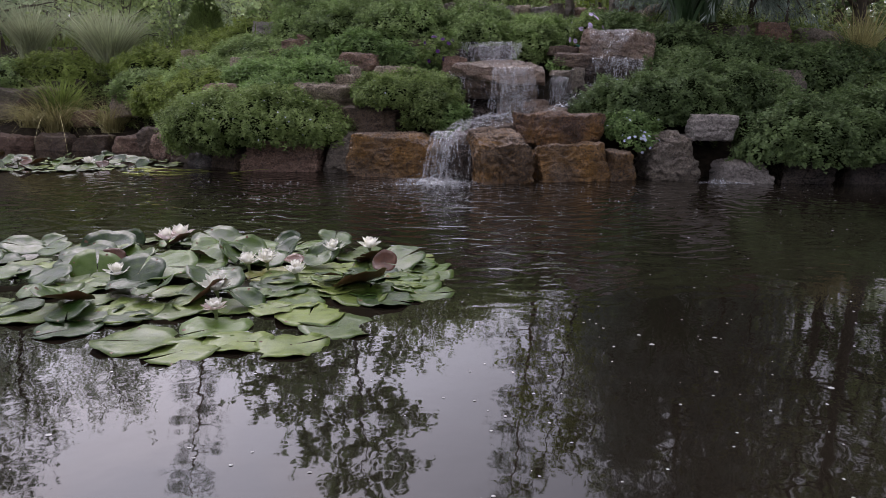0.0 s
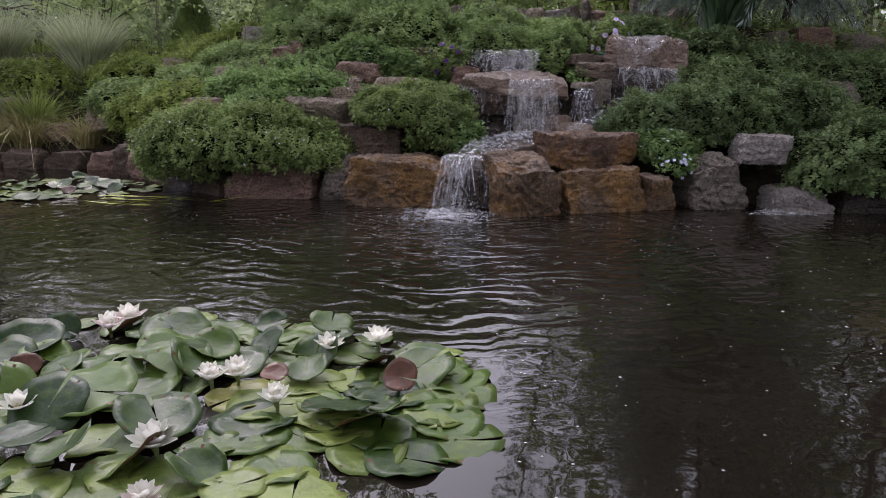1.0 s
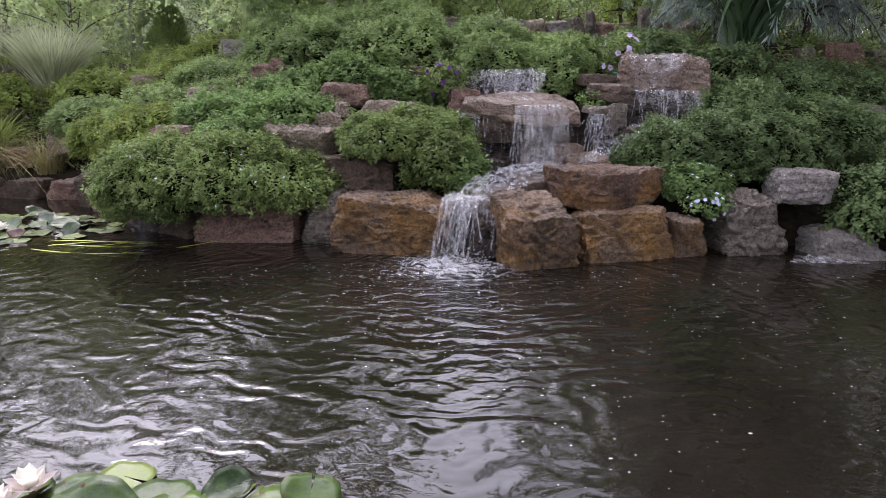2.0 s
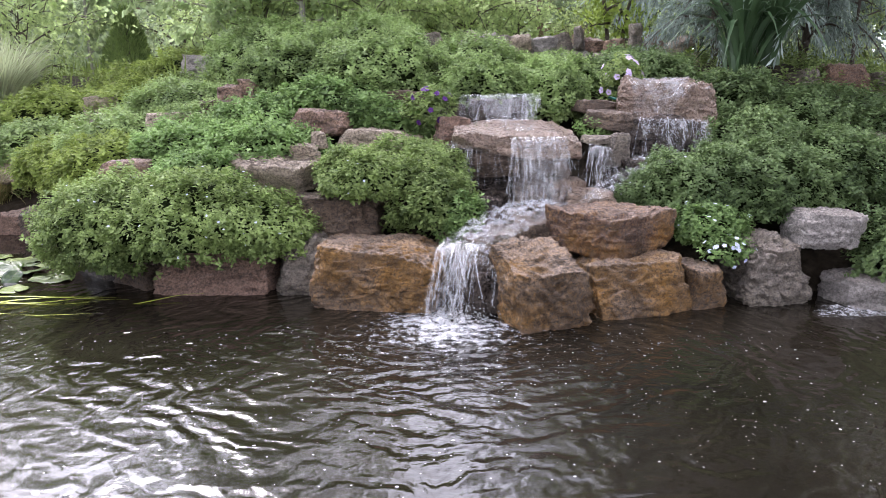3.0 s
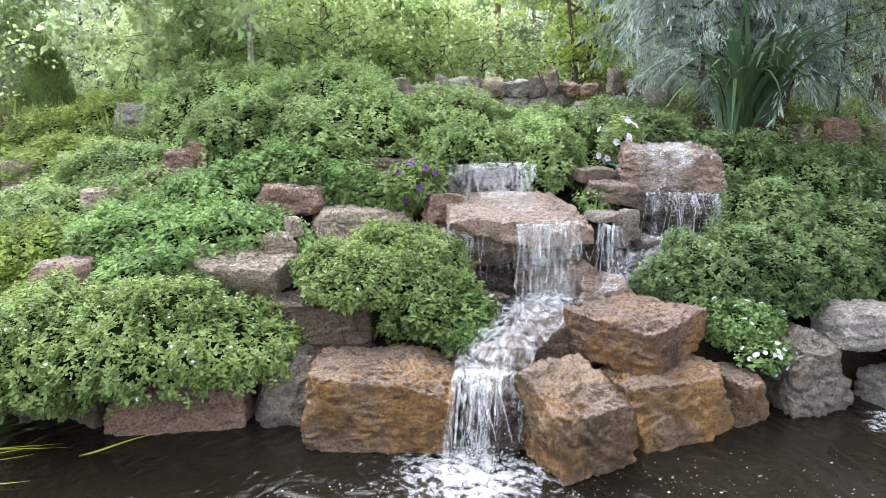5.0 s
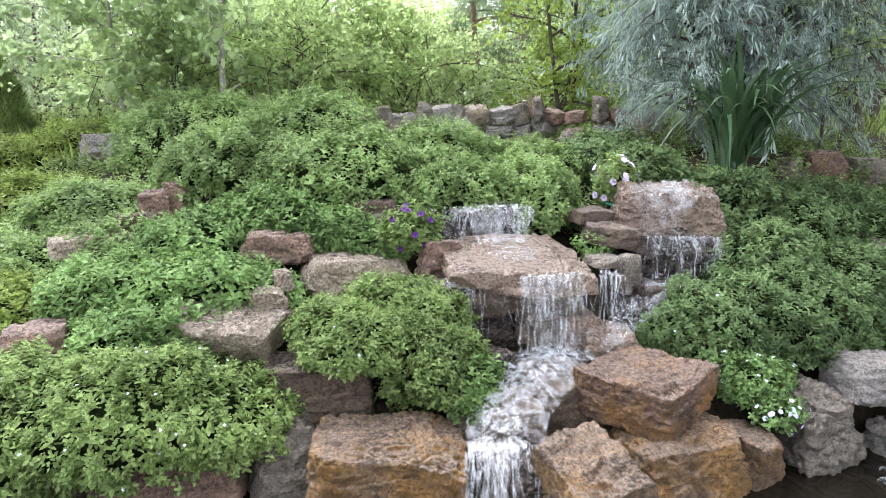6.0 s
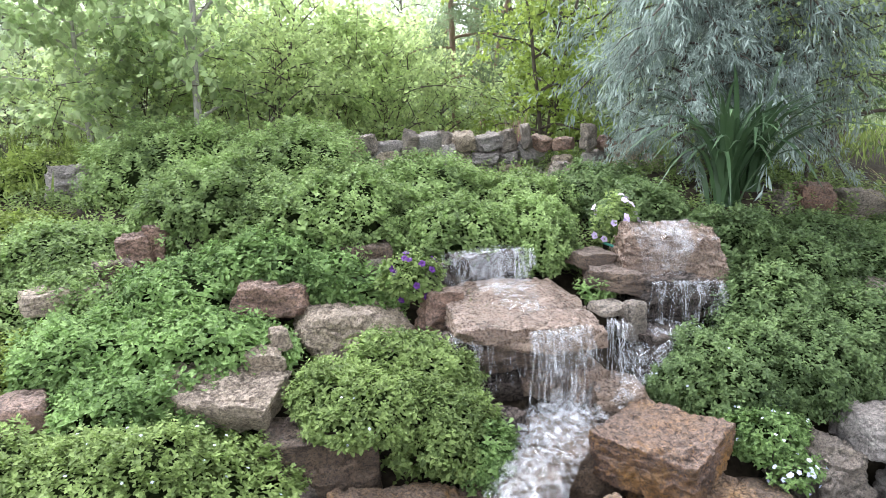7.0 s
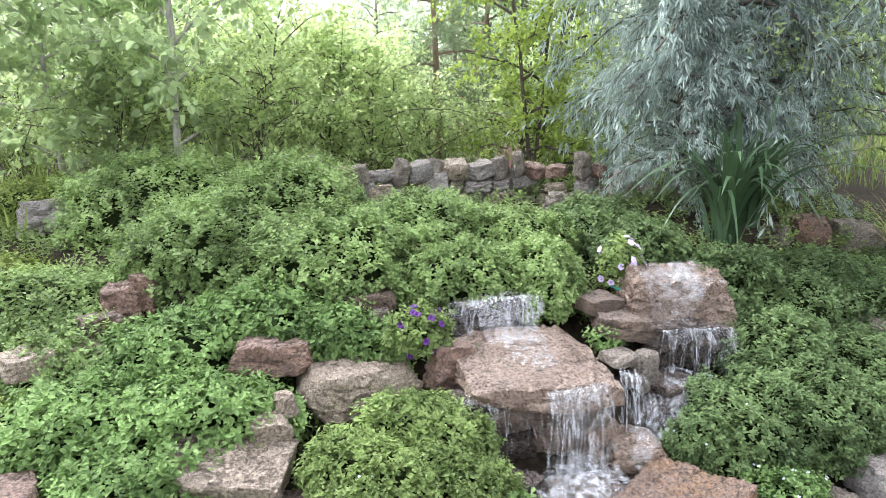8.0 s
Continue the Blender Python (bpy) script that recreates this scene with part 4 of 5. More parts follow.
def inside_other(p, me, slack=0.92):
    hit = np.zeros(len(p), bool)
    for i, (c, r) in enumerate(MOUNDS):
        if i != me:
            hit |= np.sum(((p - c) / r) ** 2, 1) < slack * slack
    return hit


def leafy_mound(i, place, radii, leaf, mat, label, density=300, category="mint bush", name="mint_bush", flowers=None, seed=0, ratio=0.62, lean=0.55, slack=0.92):
    """A rounded bush: upright sprigs with crossed pairs of leaves all over it, round a shell coloured as inner shade.
    """
    rng = np.random.default_rng(900 + i + seed)
    c, r = np.array(place, float), np.array(radii, float)
    area = 4 * np.pi * (((r[0] * r[1]) ** 1.6 + (r[0] * r[2]) ** 1.6 + (r[1] * r[2]) ** 1.6) / 3) ** (1 / 1.6)
    near_by = place[1] < 7.0 and leaf < 0.032
    count = int(area * density * (1.35 if near_by else 0.95))
    leaf = (1.08 if near_by else 1.3 if place[1] < 8.2 else 1.55) * leaf
    d = unit(rng.normal(size=(count, 3)))
    nor = unit(d / r)
    lump = np.array([noise.fractal(Vector(q * r * 4.5 + c), 0.9, 2.0, 3) for q in d])
    p = c + d * r * (0.98 + 0.25 * lump + rng.choice([0.0, -0.08], count, p=[0.7, 0.3]) + rng.uniform(-0.06, 0.05, count) + 0.10 * (rng.uniform(size=count) > 0.93))[:, None]
    keep = (p[:, 2] > ground_z(p[:, 0], p[:, 1]) + 0.015) & (nor[:, 2] > -0.45) & ~inside_other(p, i, slack)
    keep &= ~((nor[:, 1] > 0.35) & (nor[:, 2] < 0.5))
    p, nor = p[keep], nor[keep]
    n = len(p)
    root = thing(name, (c[0], c[1], float(ground_z(c[0], c[1]))), label, category, "leafy bushes of the bank")
    off = np.array(root.location)
    ax = unit(nor * lean + np.array([0, 0, 0.55]) + rng.normal(0, 0.22, (n, 3)))
    ref = unit(np.cross(ax, rng.normal(size=(n, 3))))
    ref2 = np.cross(ax, ref)
    L = leaf * rng.uniform(2.2, 3.6, n)
    p0 = p - ax * L[:, None] * 0.75 - off
    far_off = place[1] > 8.2 or place[0] > 2.6 or place[0] < -2.7
    lv = Leaves(plain=far_off)
    ratio = ratio * (1.3 if far_off else 1.0)
    size = leaf * rng.uniform(0.75, 1.25, n)
    for tier, (h, s, open_) in enumerate([(0.35, 1.0, 1.0), (0.62, 1.0, 0.95), (0.84, 0.8, 0.8), (1.0, 0.45, 0.45)]):
        turn_ref = ref if tier % 2 == 0 else ref2
        for sign in (1, -1):
            out = unit(turn_ref * sign * open_ + ax * rng.uniform(0.1, 0.6, (n, 1)) + rng.normal(0, 0.16, (n, 3)))
            lv.add(p0 + ax * (L * h)[:, None], out, ax, size * s * rng.uniform(0.8, 1.15, n), ratio, 0.14, rng.uniform(0.05, 0.3))
    piece("foliage", lv.mesh("foliage", mat), root)["kind"] = "stuff"
    # near-black shell within: shade between the leaves put into its colour
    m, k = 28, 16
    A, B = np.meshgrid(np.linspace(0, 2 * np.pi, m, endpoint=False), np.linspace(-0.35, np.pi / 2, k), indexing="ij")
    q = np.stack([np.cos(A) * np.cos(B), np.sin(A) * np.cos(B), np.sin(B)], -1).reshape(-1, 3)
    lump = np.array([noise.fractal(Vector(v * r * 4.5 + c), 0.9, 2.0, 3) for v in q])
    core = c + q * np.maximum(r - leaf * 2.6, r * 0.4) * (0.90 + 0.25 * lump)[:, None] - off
    piece("shade_shell", mesh_from("shade_shell", core, grid_faces(m, k, True), SHADE, True), root, "near-black core shell with inner shade in its colour")
    if flowers:
        count_f, fmat, fs = flowers
        pick = rng.choice(n, min(count_f, n), replace=False)
        fl = Leaves()
        for j in range(5):
            a = 2 * np.pi * j / 5
            out = unit(ref[pick] * math.cos(a) + ref2[pick] * math.sin(a) + ax[pick] * 0.35)
            fl.add(p[pick] + ax[pick] * leaf * 0.9 - off, out, ax[pick], fs * rng.uniform(0.7, 1.2, len(pick)), 0.85, 0.05, 0.1)
        piece("flowers", fl.mesh("flowers", fmat), root, "small pale flowers")["kind"] = "stuff"
    return root


mint_l = "dense green mint bush with broad leaves"
cat_l = "dense bush of small grey-green leaves"
SPEC = []


def bush(*spec):
    """Notes one bush: place, radii, leaf length, material, sprigs a square metre, label, flowers."""
    SPEC.append(spec)


bush((-1.72, 6.60, 0.37), (0.68, 0.44, 0.36), 0.027, CATMINT, 1176, "low leafy bush with pale blue flower tips hanging over pond", (36, PALEBLUE, 0.009))
bush((-1.28, 6.58, 0.31), (0.36, 0.30, 0.20), 0.027, CATMINT, 1176, "low leafy bush hanging over the pond stones", (12, PALEBLUE, 0.009))
bush((-2.25, 6.72, 0.30), (0.52, 0.50, 0.42), 0.027, CATMINT, 1064, "low leafy bush at the pond's edge", (10, PALEBLUE, 0.009))
bush((-1.72, 7.05, 0.58), (0.50, 0.34, 0.28), 0.033, MINT, 840, mint_l, None)
bush((-0.54, 6.68, 0.66), (0.38, 0.25, 0.20), 0.029, CATMINT, 1064, "leafy bush hanging between boulders", (6, PALEBLUE, 0.008))
bush((-0.18, 6.60, 0.52), (0.26, 0.26, 0.26), 0.029, CATMINT, 1064, "light green leafy bush beside the stream", None)
bush((-1.46, 7.36, 0.78), (0.54, 0.32, 0.27), 0.037, MINT, 784, mint_l, None)
bush((-2.05, 7.50, 0.74), (0.46, 0.42, 0.30), 0.033, MINT, 784, mint_l, None)
bush((-2.62, 7.55, 0.60), (0.46, 0.46, 0.34), 0.030, YELLOWISH, 840, "yellow-green leafy bush on the bank", None)
bush((-0.98, 7.98, 1.12), (0.50, 0.30, 0.26), 0.040, MINT, 784, mint_l, None)
bush((-0.66, 7.80, 1.06), (0.30, 0.22, 0.20), 0.040, MINT, 784, mint_l, None)
bush((-0.42, 7.72, 0.98), (0.26, 0.18, 0.19), 0.038, MINT, 784, mint_l, None)
bush((-0.55, 8.35, 1.28), (0.66, 0.46, 0.48), 0.024, HILLMINT, 1176, cat_l, None)
bush((0.30, 8.05, 1.24), (0.44, 0.30, 0.32), 0.027, HILLMINT, 1176, "leafy bush hanging over the upper ledge", None)
bush((0.86, 8.00, 1.20), (0.36, 0.36, 0.34), 0.027, HILLMINT, 1176, "leafy bush beside the spring", None)
bush((-1.35, 8.80, 1.30), (0.64, 0.52, 0.50), 0.024, HILLMINT, 1008, cat_l, None)
bush((-2.35, 8.75, 1.04), (0.62, 0.50, 0.34), 0.025, HILLMINT, 952, cat_l, None)
bush((-0.75, 9.30, 1.48), (0.72, 0.55, 0.54), 0.024, HILLMINT, 952, cat_l, None)
bush((0.25, 8.80, 1.42), (0.60, 0.50, 0.38), 0.024, HILLMINT, 952, cat_l, None)
bush((1.05, 8.70, 1.38), (0.50, 0.42, 0.27), 0.024, HILLMINT, 952, cat_l, None)
bush((-1.75, 9.85, 1.46), (0.80, 0.62, 0.58), 0.024, HILLMINT, 840, cat_l, None)
bush((-2.9, 9.2, 1.10), (0.6, 0.5, 0.30), 0.025, YELLOWISH, 840, "yellow-green leafy bush on the bank", None)
bush((1.82, 8.18, 1.34), (0.40, 0.34, 0.28), 0.033, DEEP, 896, "dark green leafy bush behind the spring", None)
bush((2.34, 7.74, 1.16), (0.44, 0.34, 0.30), 0.030, DEEP, 952, "dark green leafy bush beside the spring stone", None)
bush((3.05, 7.80, 1.10), (0.40, 0.30, 0.24), 0.030, DEEP, 800, "dark green leafy bush below the irises", None)
bush((4.0, 7.75, 0.98), (0.55, 0.40, 0.30), 0.030, DEEP, 700, cat_l, None)
bush((4.8, 7.7, 0.92), (0.6, 0.5, 0.36), 0.030, DEEP, 600, cat_l, None)
bush((1.62, 6.78, 0.56), (0.46, 0.36, 0.32), 0.028, DEEP, 1120, "dense leafy bush beside the small fall", (8, PALEBLUE, 0.010))
bush((2.10, 6.75, 0.58), (0.60, 0.44, 0.36), 0.028, DEEP, 1064, "dense leafy bush over grey boulders", None)
bush((2.24, 7.18, 0.84), (0.40, 0.40, 0.30), 0.027, DEEP, 952, cat_l, None)
bush((2.72, 6.95, 0.66), (0.55, 0.50, 0.36), 0.028, DEEP, 896, cat_l, None)
bush((2.75, 7.55, 0.95), (0.55, 0.45, 0.34), 0.028, DEEP, 896, cat_l, None)
bush((3.02, 6.14, 0.30), (0.60, 0.46, 0.38), 0.030, DEEP, 896, "dark leafy bush hanging to the water", None)
bush((3.72, 6.30, 0.34), (0.66, 0.62, 0.44), 0.030, DEEP, 784, "dark leafy bush hanging to the water", None)
bush((3.55, 7.50, 0.85), (0.60, 0.50, 0.36), 0.030, DEEP, 728, cat_l, None)
bush((4.5, 6.6, 0.42), (0.75, 0.7, 0.5), 0.031, DEEP, 616, "dark leafy bush hanging to the water", None)
bush((1.58, 6.36, 0.40), (0.24, 0.20, 0.16), 0.030, MINT, 1176, "bright green trailing plant with lilac flowers on boulders", (16, PALEBLUE, 0.011))
bush((-1.55, 7.95, 0.98), (0.42, 0.36, 0.26), 0.033, MINT, 784, mint_l, None)
bush((-2.15, 8.1, 0.92), (0.4, 0.36, 0.26), 0.031, HILLMINT, 840, cat_l, None)
bush((0.95, 9.25, 1.44), (0.55, 0.3, 0.14), 0.024, HILLMINT, 840, cat_l, None)
bush((1.75, 8.75, 1.40), (0.5, 0.4, 0.30), 0.027, DEEP, 840, "dark green leafy bush below the willow", None)
bush((-2.8, 10.6, 1.5), (0.7, 0.5, 0.30), 0.027, YELLOWISH, 616, "yellow-green leafy bush on the hilltop", None)
bush((-0.3, 10.1, 1.52), (0.6, 0.45, 0.30), 0.027, HILLMINT, 728, cat_l, None)
bush((3.3, 7.95, 1.15), (0.4, 0.35, 0.2), 0.028, DEEP, 784, cat_l, None)
bush((-5.5, 9.75, 0.95), (0.6, 0.4, 0.3), 0.032, YELLOWISH, 480, "yellow-green leafy bush on the bank", None)
bush((-6.4, 9.5, 0.8), (0.6, 0.5, 0.4), 0.032, HILLMINT, 420, cat_l, None)
bush((-4.2, 9.9, 1.0), (0.6, 0.5, 0.32), 0.032, YELLOWISH, 480, "yellow-green leafy bush on the bank", None)
bush((-3.6, 10.8, 1.3), (0.6, 0.5, 0.34), 0.032, YELLOWISH, 420, "yellow-green leafy bush on the bank", None)
bush((-0.74, 6.84, 0.72), (0.26, 0.20, 0.16), 0.031, CATMINT, 1064, "leafy bush between boulders", None)
bush((-0.02, 6.50, 0.42), (0.17, 0.18, 0.19), 0.031, MINT, 1064, "light green leafy bush beside the stream", None)
bush((-3.3, 8.5, 0.55), (0.55, 0.5, 0.34), 0.028, YELLOWISH, 784, "yellow-green leafy bush on the bank", None)
bush((-2.75, 8.1, 0.78), (0.5, 0.45, 0.32), 0.028, HILLMINT, 840, cat_l, None)
bush((-0.36, 7.06, 0.72), (0.34, 0.24, 0.22), 0.031, CATMINT, 1064, "leafy bush hanging between boulders", None)
bush((-0.14, 6.92, 0.66), (0.22, 0.20, 0.24), 0.031, CATMINT, 1064, "leafy bush beside the slab fall", None)
bush((-3.95, 9.2, 0.7), (0.55, 0.45, 0.3), 0.028, HILLMINT, 728, cat_l, None)
MOUNDS.extend((np.array(s[0]), np.array(s[1])) for s in SPEC)
for i, (place, radii, leaf, mat, density, label, flowers) in enumerate(SPEC):
    leafy_mound(i, place, radii, leaf, mat, label, density, flowers=flowers)


def ground_cover():
    """Low sprigs all over the bank, between the bushes."""
    rng = np.random.default_rng(77)
    n = 8500
    x, y = rng.uniform(-5.2, 5.0, n), rng.uniform(6.3, 11.5, n)
    d = y - shore_y(x)
    z = ground_z(x, y)
    keep = (d > 0.2) & ~((x > -0.15) & (x < 1.9) & (y < 7.75)) & ~((y > 10.2) & (rng.uniform(size=n) < 0.5))
    keep &= ~inside_other(np.stack([x, y, z + 0.05], 1), -1, 0.9)
    p = np.stack([x, y, z], 1)[keep]
    n = len(p)
    ax = unit(np.array([0, -0.15, 1.0]) + rng.normal(0, 0.3, (n, 3)))
    ref = unit(np.cross(ax, rng.normal(size=(n, 3))))
    ref2 = np.cross(ax, ref)
    L = rng.uniform(0.08, 0.22, n)
    lv = Leaves(plain=True)
    for tier in range(5):
        for sign in (1, -1):
            out = unit((ref if tier % 2 else ref2) * sign + ax * 0.4 + rng.normal(0, 0.2, (n, 3)))
            lv.add(p + ax * (L * (0.3 + 0.17 * tier))[:, None], out, ax, rng.uniform(0.028, 0.05, n), 0.6)
    ob = piece("ground_cover", lv.mesh("ground_cover", CATMINT))
    tagged(ob, "low green leaves covering the earth between bushes", "ground cover", kind="stuff")


ground_cover()


# ---- trees ----
def tree(name, place, height, crown, trunk_r, leaf, ratio, mat, bark, label, seed, leaves=5000, low=0.3, limbs=16, hang=0.3, rise=0.6, weep=0.0, twig=0.45, stems=1, category="tree", profile=(0.7, 1.0, 0.35), sway=0.12, loose=0.55):
    """A tapered trunk with limbs and twigs, and leaves set along the twigs."""
    rng = np.random.default_rng(seed)
    root = thing(name, (place[0], place[1], float(ground_z(place[0], place[1])) - 0.04), label, category, "trees behind the pond")
    wood, lv = Tubes(), Leaves(plain=ratio < 0.7)
    trunks = []
    for s in range(stems):
        lean = rng.normal(0, 0.10 + 0.12 * (stems > 1), 2)
        t = np.linspace(0, 1, 14)
        bend = np.cumsum(rng.normal(0, sway / 14, (14, 2)), axis=0)
        path = np.stack([lean[0] * height * t * 0.5 + bend[:, 0] * height * 0.3, lean[1] * height * t * 0.5 + bend[:, 1] * height * 0.3, t * height * rng.uniform(0.85, 1.0)], 1)
        wood.add(path, trunk_r / math.sqrt(stems) * (1 - 0.88 * t) * (1 + 0.5 * np.exp(-t * 25)), 9)
        trunks.append(path)
    trunk = piece("trunk", wood.mesh("trunk", bark), root)
    wood = Tubes()
    tb, td = [], []
    for i in range(limbs):
        path = trunks[i % stems]
        u = low + (1 - low) * (i + rng.uniform(0, 0.8)) / limbs
        u = min(u, 0.98)
        p0 = np.array([np.interp(u, np.linspace(0, 1, len(path)), path[:, k]) for k in range(3)])
        az = i * 2.39996 + rng.uniform(-0.4, 0.4)
        v = (u - low) / (1 - low)
        reach = crown * np.interp(v, [0, 0.4, 1], profile) * rng.uniform(0.75, 1.15)
        s = np.linspace(0, 1, 9)
        up = rise * rng.uniform(0.6, 1.3)
        wig = np.cumsum(rng.normal(0, 0.04, (9, 3)), axis=0) * reach * 0.5
        lp = p0 + np.stack([np.cos(az) * reach * s, np.sin(az) * reach * s, reach * (up * s - (0.35 + weep) * s * s)], 1) + wig * s[:, None]
        wood.add(lp, trunk_r * 0.42 * (1 - 0.5 * v) * (1 - 0.85 * s) + 0.003, 5)
        m = max(4, int(26 * reach))
        for q in rng.uniform(0.18, 1.0, m):
            b = np.array([np.interp(q, s, lp[:, k]) for k in range(3)])
            d = unit(np.array([np.cos(az), np.sin(az), 0.15]) * 0.5 + rng.normal(0, 0.6, 3) + np.array([0, 0, 0.25 - 1.1 * weep]))
            tb.append(b)
            td.append(d * twig * rng.uniform(0.5, 1.3))
    tb, td = np.array(tb), np.array(td)
    for b, d in zip(tb[::9], td[::9]):
        e = b + d + np.array([0, 0, -weep * np.linalg.norm(d) * 0.4])
        wood.add(np.stack([b, (b + e) / 2 + np.array([0, 0, 0.03]), e]), [0.006, 0.004, 0.002], 3)
    limb = piece("branchwork", wood.mesh("branchwork", bark), root, "branches and twigs")
    limb["kind"] = "stuff"
    k = rng.integers(0, len(tb), leaves)
    f = rng.uniform(0.1, 1.05, leaves)
    base = tb[k] + td[k] * f[:, None] + np.array([0, 0, -1.0]) * (weep * 0.4 * np.linalg.norm(td[k], axis=1) * f * f)[:, None] + rng.normal(0, 0.02, (leaves, 3))
    axis = unit(unit(td[k]) * 0.5 + rng.normal(0, loose, (leaves, 3)) + np.array([0, 0, -hang]))
    up = unit(rng.normal(0, 0.6, (leaves, 3)) + np.array([0, 0, 1.0]))
    lv.add(base, axis, up, leaf * rng.uniform(0.65, 1.25, leaves), ratio, 0.1, 0.12)
    piece("crown", lv.mesh("crown", mat), root)["kind"] = "stuff"
    return root


def again(ob, x, y, scale, turn):
    m = pose(x, y, float(ground_z(x, y)) - 0.04, 0, 0, turn) @ Matrix.Scale(scale, 4)
    return copy_thing(ob, m)


poplar = tree("poplar_tree", (-1.62, 10.75), 5.4, 1.15, 0.042, 0.085, 0.82, POPLAR, PALEBARK, "pale-barked poplar tree with light green heart-shaped leaves", 21, 5200, 0.10, 26, 0.5, 0.75)
poplar_b = tree("poplar_tree", (-2.75, 11.4), 3.7, 1.0, 0.034, 0.085, 0.82, POPLAR, PALEBARK, "leaning pale poplar tree with grey-green leaves", 22, 5200, 0.05, 24, 0.5, 0.6)
again(poplar, -2.5, 12.6, 0.75, 130)
again(poplar_b, -5.9, 14.5, 1.0, 70)
maple = tree("maple_tree", (0.05, 12.3), 1.85, 1.0, 0.028, 0.062, 0.69, MAPLE, DARKBARK, "many-stemmed bright green maple tree", 23, 8200, 0.03, 26, 0.35, 0.9, stems=4)
maple_b = tree("maple_tree", (-0.85, 11.7), 2.1, 1.0, 0.024, 0.062, 0.69, MAPLE, DARKBARK, "bright green young maple tree", 24, 7000, 0.03, 24, 0.35, 0.9, stems=3)
again(maple, 0.75, 13.6, 1.0, 200)
again(maple_b, -1.9, 13.6, 1.15, 80)
lime = tree("lime_green_tree", (2.30, 11.1), 5.2, 0.95, 0.045, 0.066, 0.69, LIME, DARKBARK, "yellow-green leafy tree behind the dry stone wall", 25, 12000, 0.03, 40, 0.35, 0.6, stems=3)
pine = tree("pine_tree", (1.72, 13.0), 7.5, 1.15, 0.05, 0.11, 0.09, NEEDLE, PINEBARK, "tall thin pine tree with reddish bark", 26, 12000, 0.10, 40, 0.0, 0.25, profile=(0.85, 0.45, 0.2), twig=0.28, sway=0.04)
again(pine, 2.75, 15.0, 1.1, 100)
again(pine, 3.3, 16.6, 1.0, 210)
again(pine, -5.6, 15.5, 1.1, 10)
silver = tree("silver_willow_tree", (3.05, 9.05), 6.0, 1.30, 0.07, 0.10, 0.17, SILVER, DARKBARK, "silvery blue-grey weeping willow tree", 27, 38000, 0.11, 64, 0.5, 0.7, weep=0.5, twig=0.5, profile=(1.0, 1.0, 0.4), loose=0.32)
again(silver, 2.60, 8.75, 0.5, 120)
again(silver, 3.7, 9.2, 0.6, 250)
elder = tree("elder_tree", (5.0, 8.3), 6.2, 1.9, 0.085, 0.075, 0.55, MAPLE, DARKBARK, "green box elder tree with a dark trunk", 28, 9000, 0.22, 26, 0.4, 0.5)
tree("elder_sapling", (3.95, 8.75), 2.9, 1.0, 0.018, 0.055, 0.55, MAPLE, DARKBARK, "young light green elder branching over the irises", 29, 2200, 0.2, 14, 0.5, 0.5)
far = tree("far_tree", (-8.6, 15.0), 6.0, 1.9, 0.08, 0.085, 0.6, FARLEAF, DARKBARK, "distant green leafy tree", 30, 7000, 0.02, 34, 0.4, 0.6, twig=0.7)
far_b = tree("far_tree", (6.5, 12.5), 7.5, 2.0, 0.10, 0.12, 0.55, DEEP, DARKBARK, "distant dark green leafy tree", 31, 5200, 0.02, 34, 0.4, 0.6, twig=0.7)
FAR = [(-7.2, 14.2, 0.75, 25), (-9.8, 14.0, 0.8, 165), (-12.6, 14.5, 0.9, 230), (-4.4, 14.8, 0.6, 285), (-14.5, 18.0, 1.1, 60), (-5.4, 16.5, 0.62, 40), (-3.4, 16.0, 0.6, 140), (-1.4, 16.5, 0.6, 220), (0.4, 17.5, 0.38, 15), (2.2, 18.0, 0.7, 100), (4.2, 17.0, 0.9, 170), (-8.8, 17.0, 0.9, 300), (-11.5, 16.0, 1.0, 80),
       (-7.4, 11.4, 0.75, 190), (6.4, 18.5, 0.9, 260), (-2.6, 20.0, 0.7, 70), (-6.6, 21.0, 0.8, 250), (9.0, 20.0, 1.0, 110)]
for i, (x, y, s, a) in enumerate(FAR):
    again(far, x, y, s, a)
for x, y, s, a in [(5.6, 10.2, 0.85, 60), (8.6, 13.0, 0.9, 150), (3.7, 13.8, 0.75, 220), (-9.6, 12.6, 0.9, 100)]:
    again(far_b, x, y, s, a)


shrub = tree("leafy_shrub", (-0.9, 10.9), 1.35, 0.8, 0.02, 0.055, 0.69, MAPLE, DARKBARK, "low bright green leafy shrub", 33, 4600, 0.02, 26, 0.3, 0.7, stems=6, category="shrub")
for x, y, s, a in [(-2.3, 11.5, 1.0, 50), (0.4, 11.4, 1.0, 120), (1.2, 11.7, 0.9, 200), (-3.5, 13.2, 0.9, 300), (2.6, 12.2, 1.1, 20), (-1.5, 12.4, 1.2, 260), (-5.3, 11.2, 1.1, 90), (3.6, 11.4, 1.2, 160), (5.2, 11.4, 1.2, 220)]:
    again(shrub, x, y, s, a)


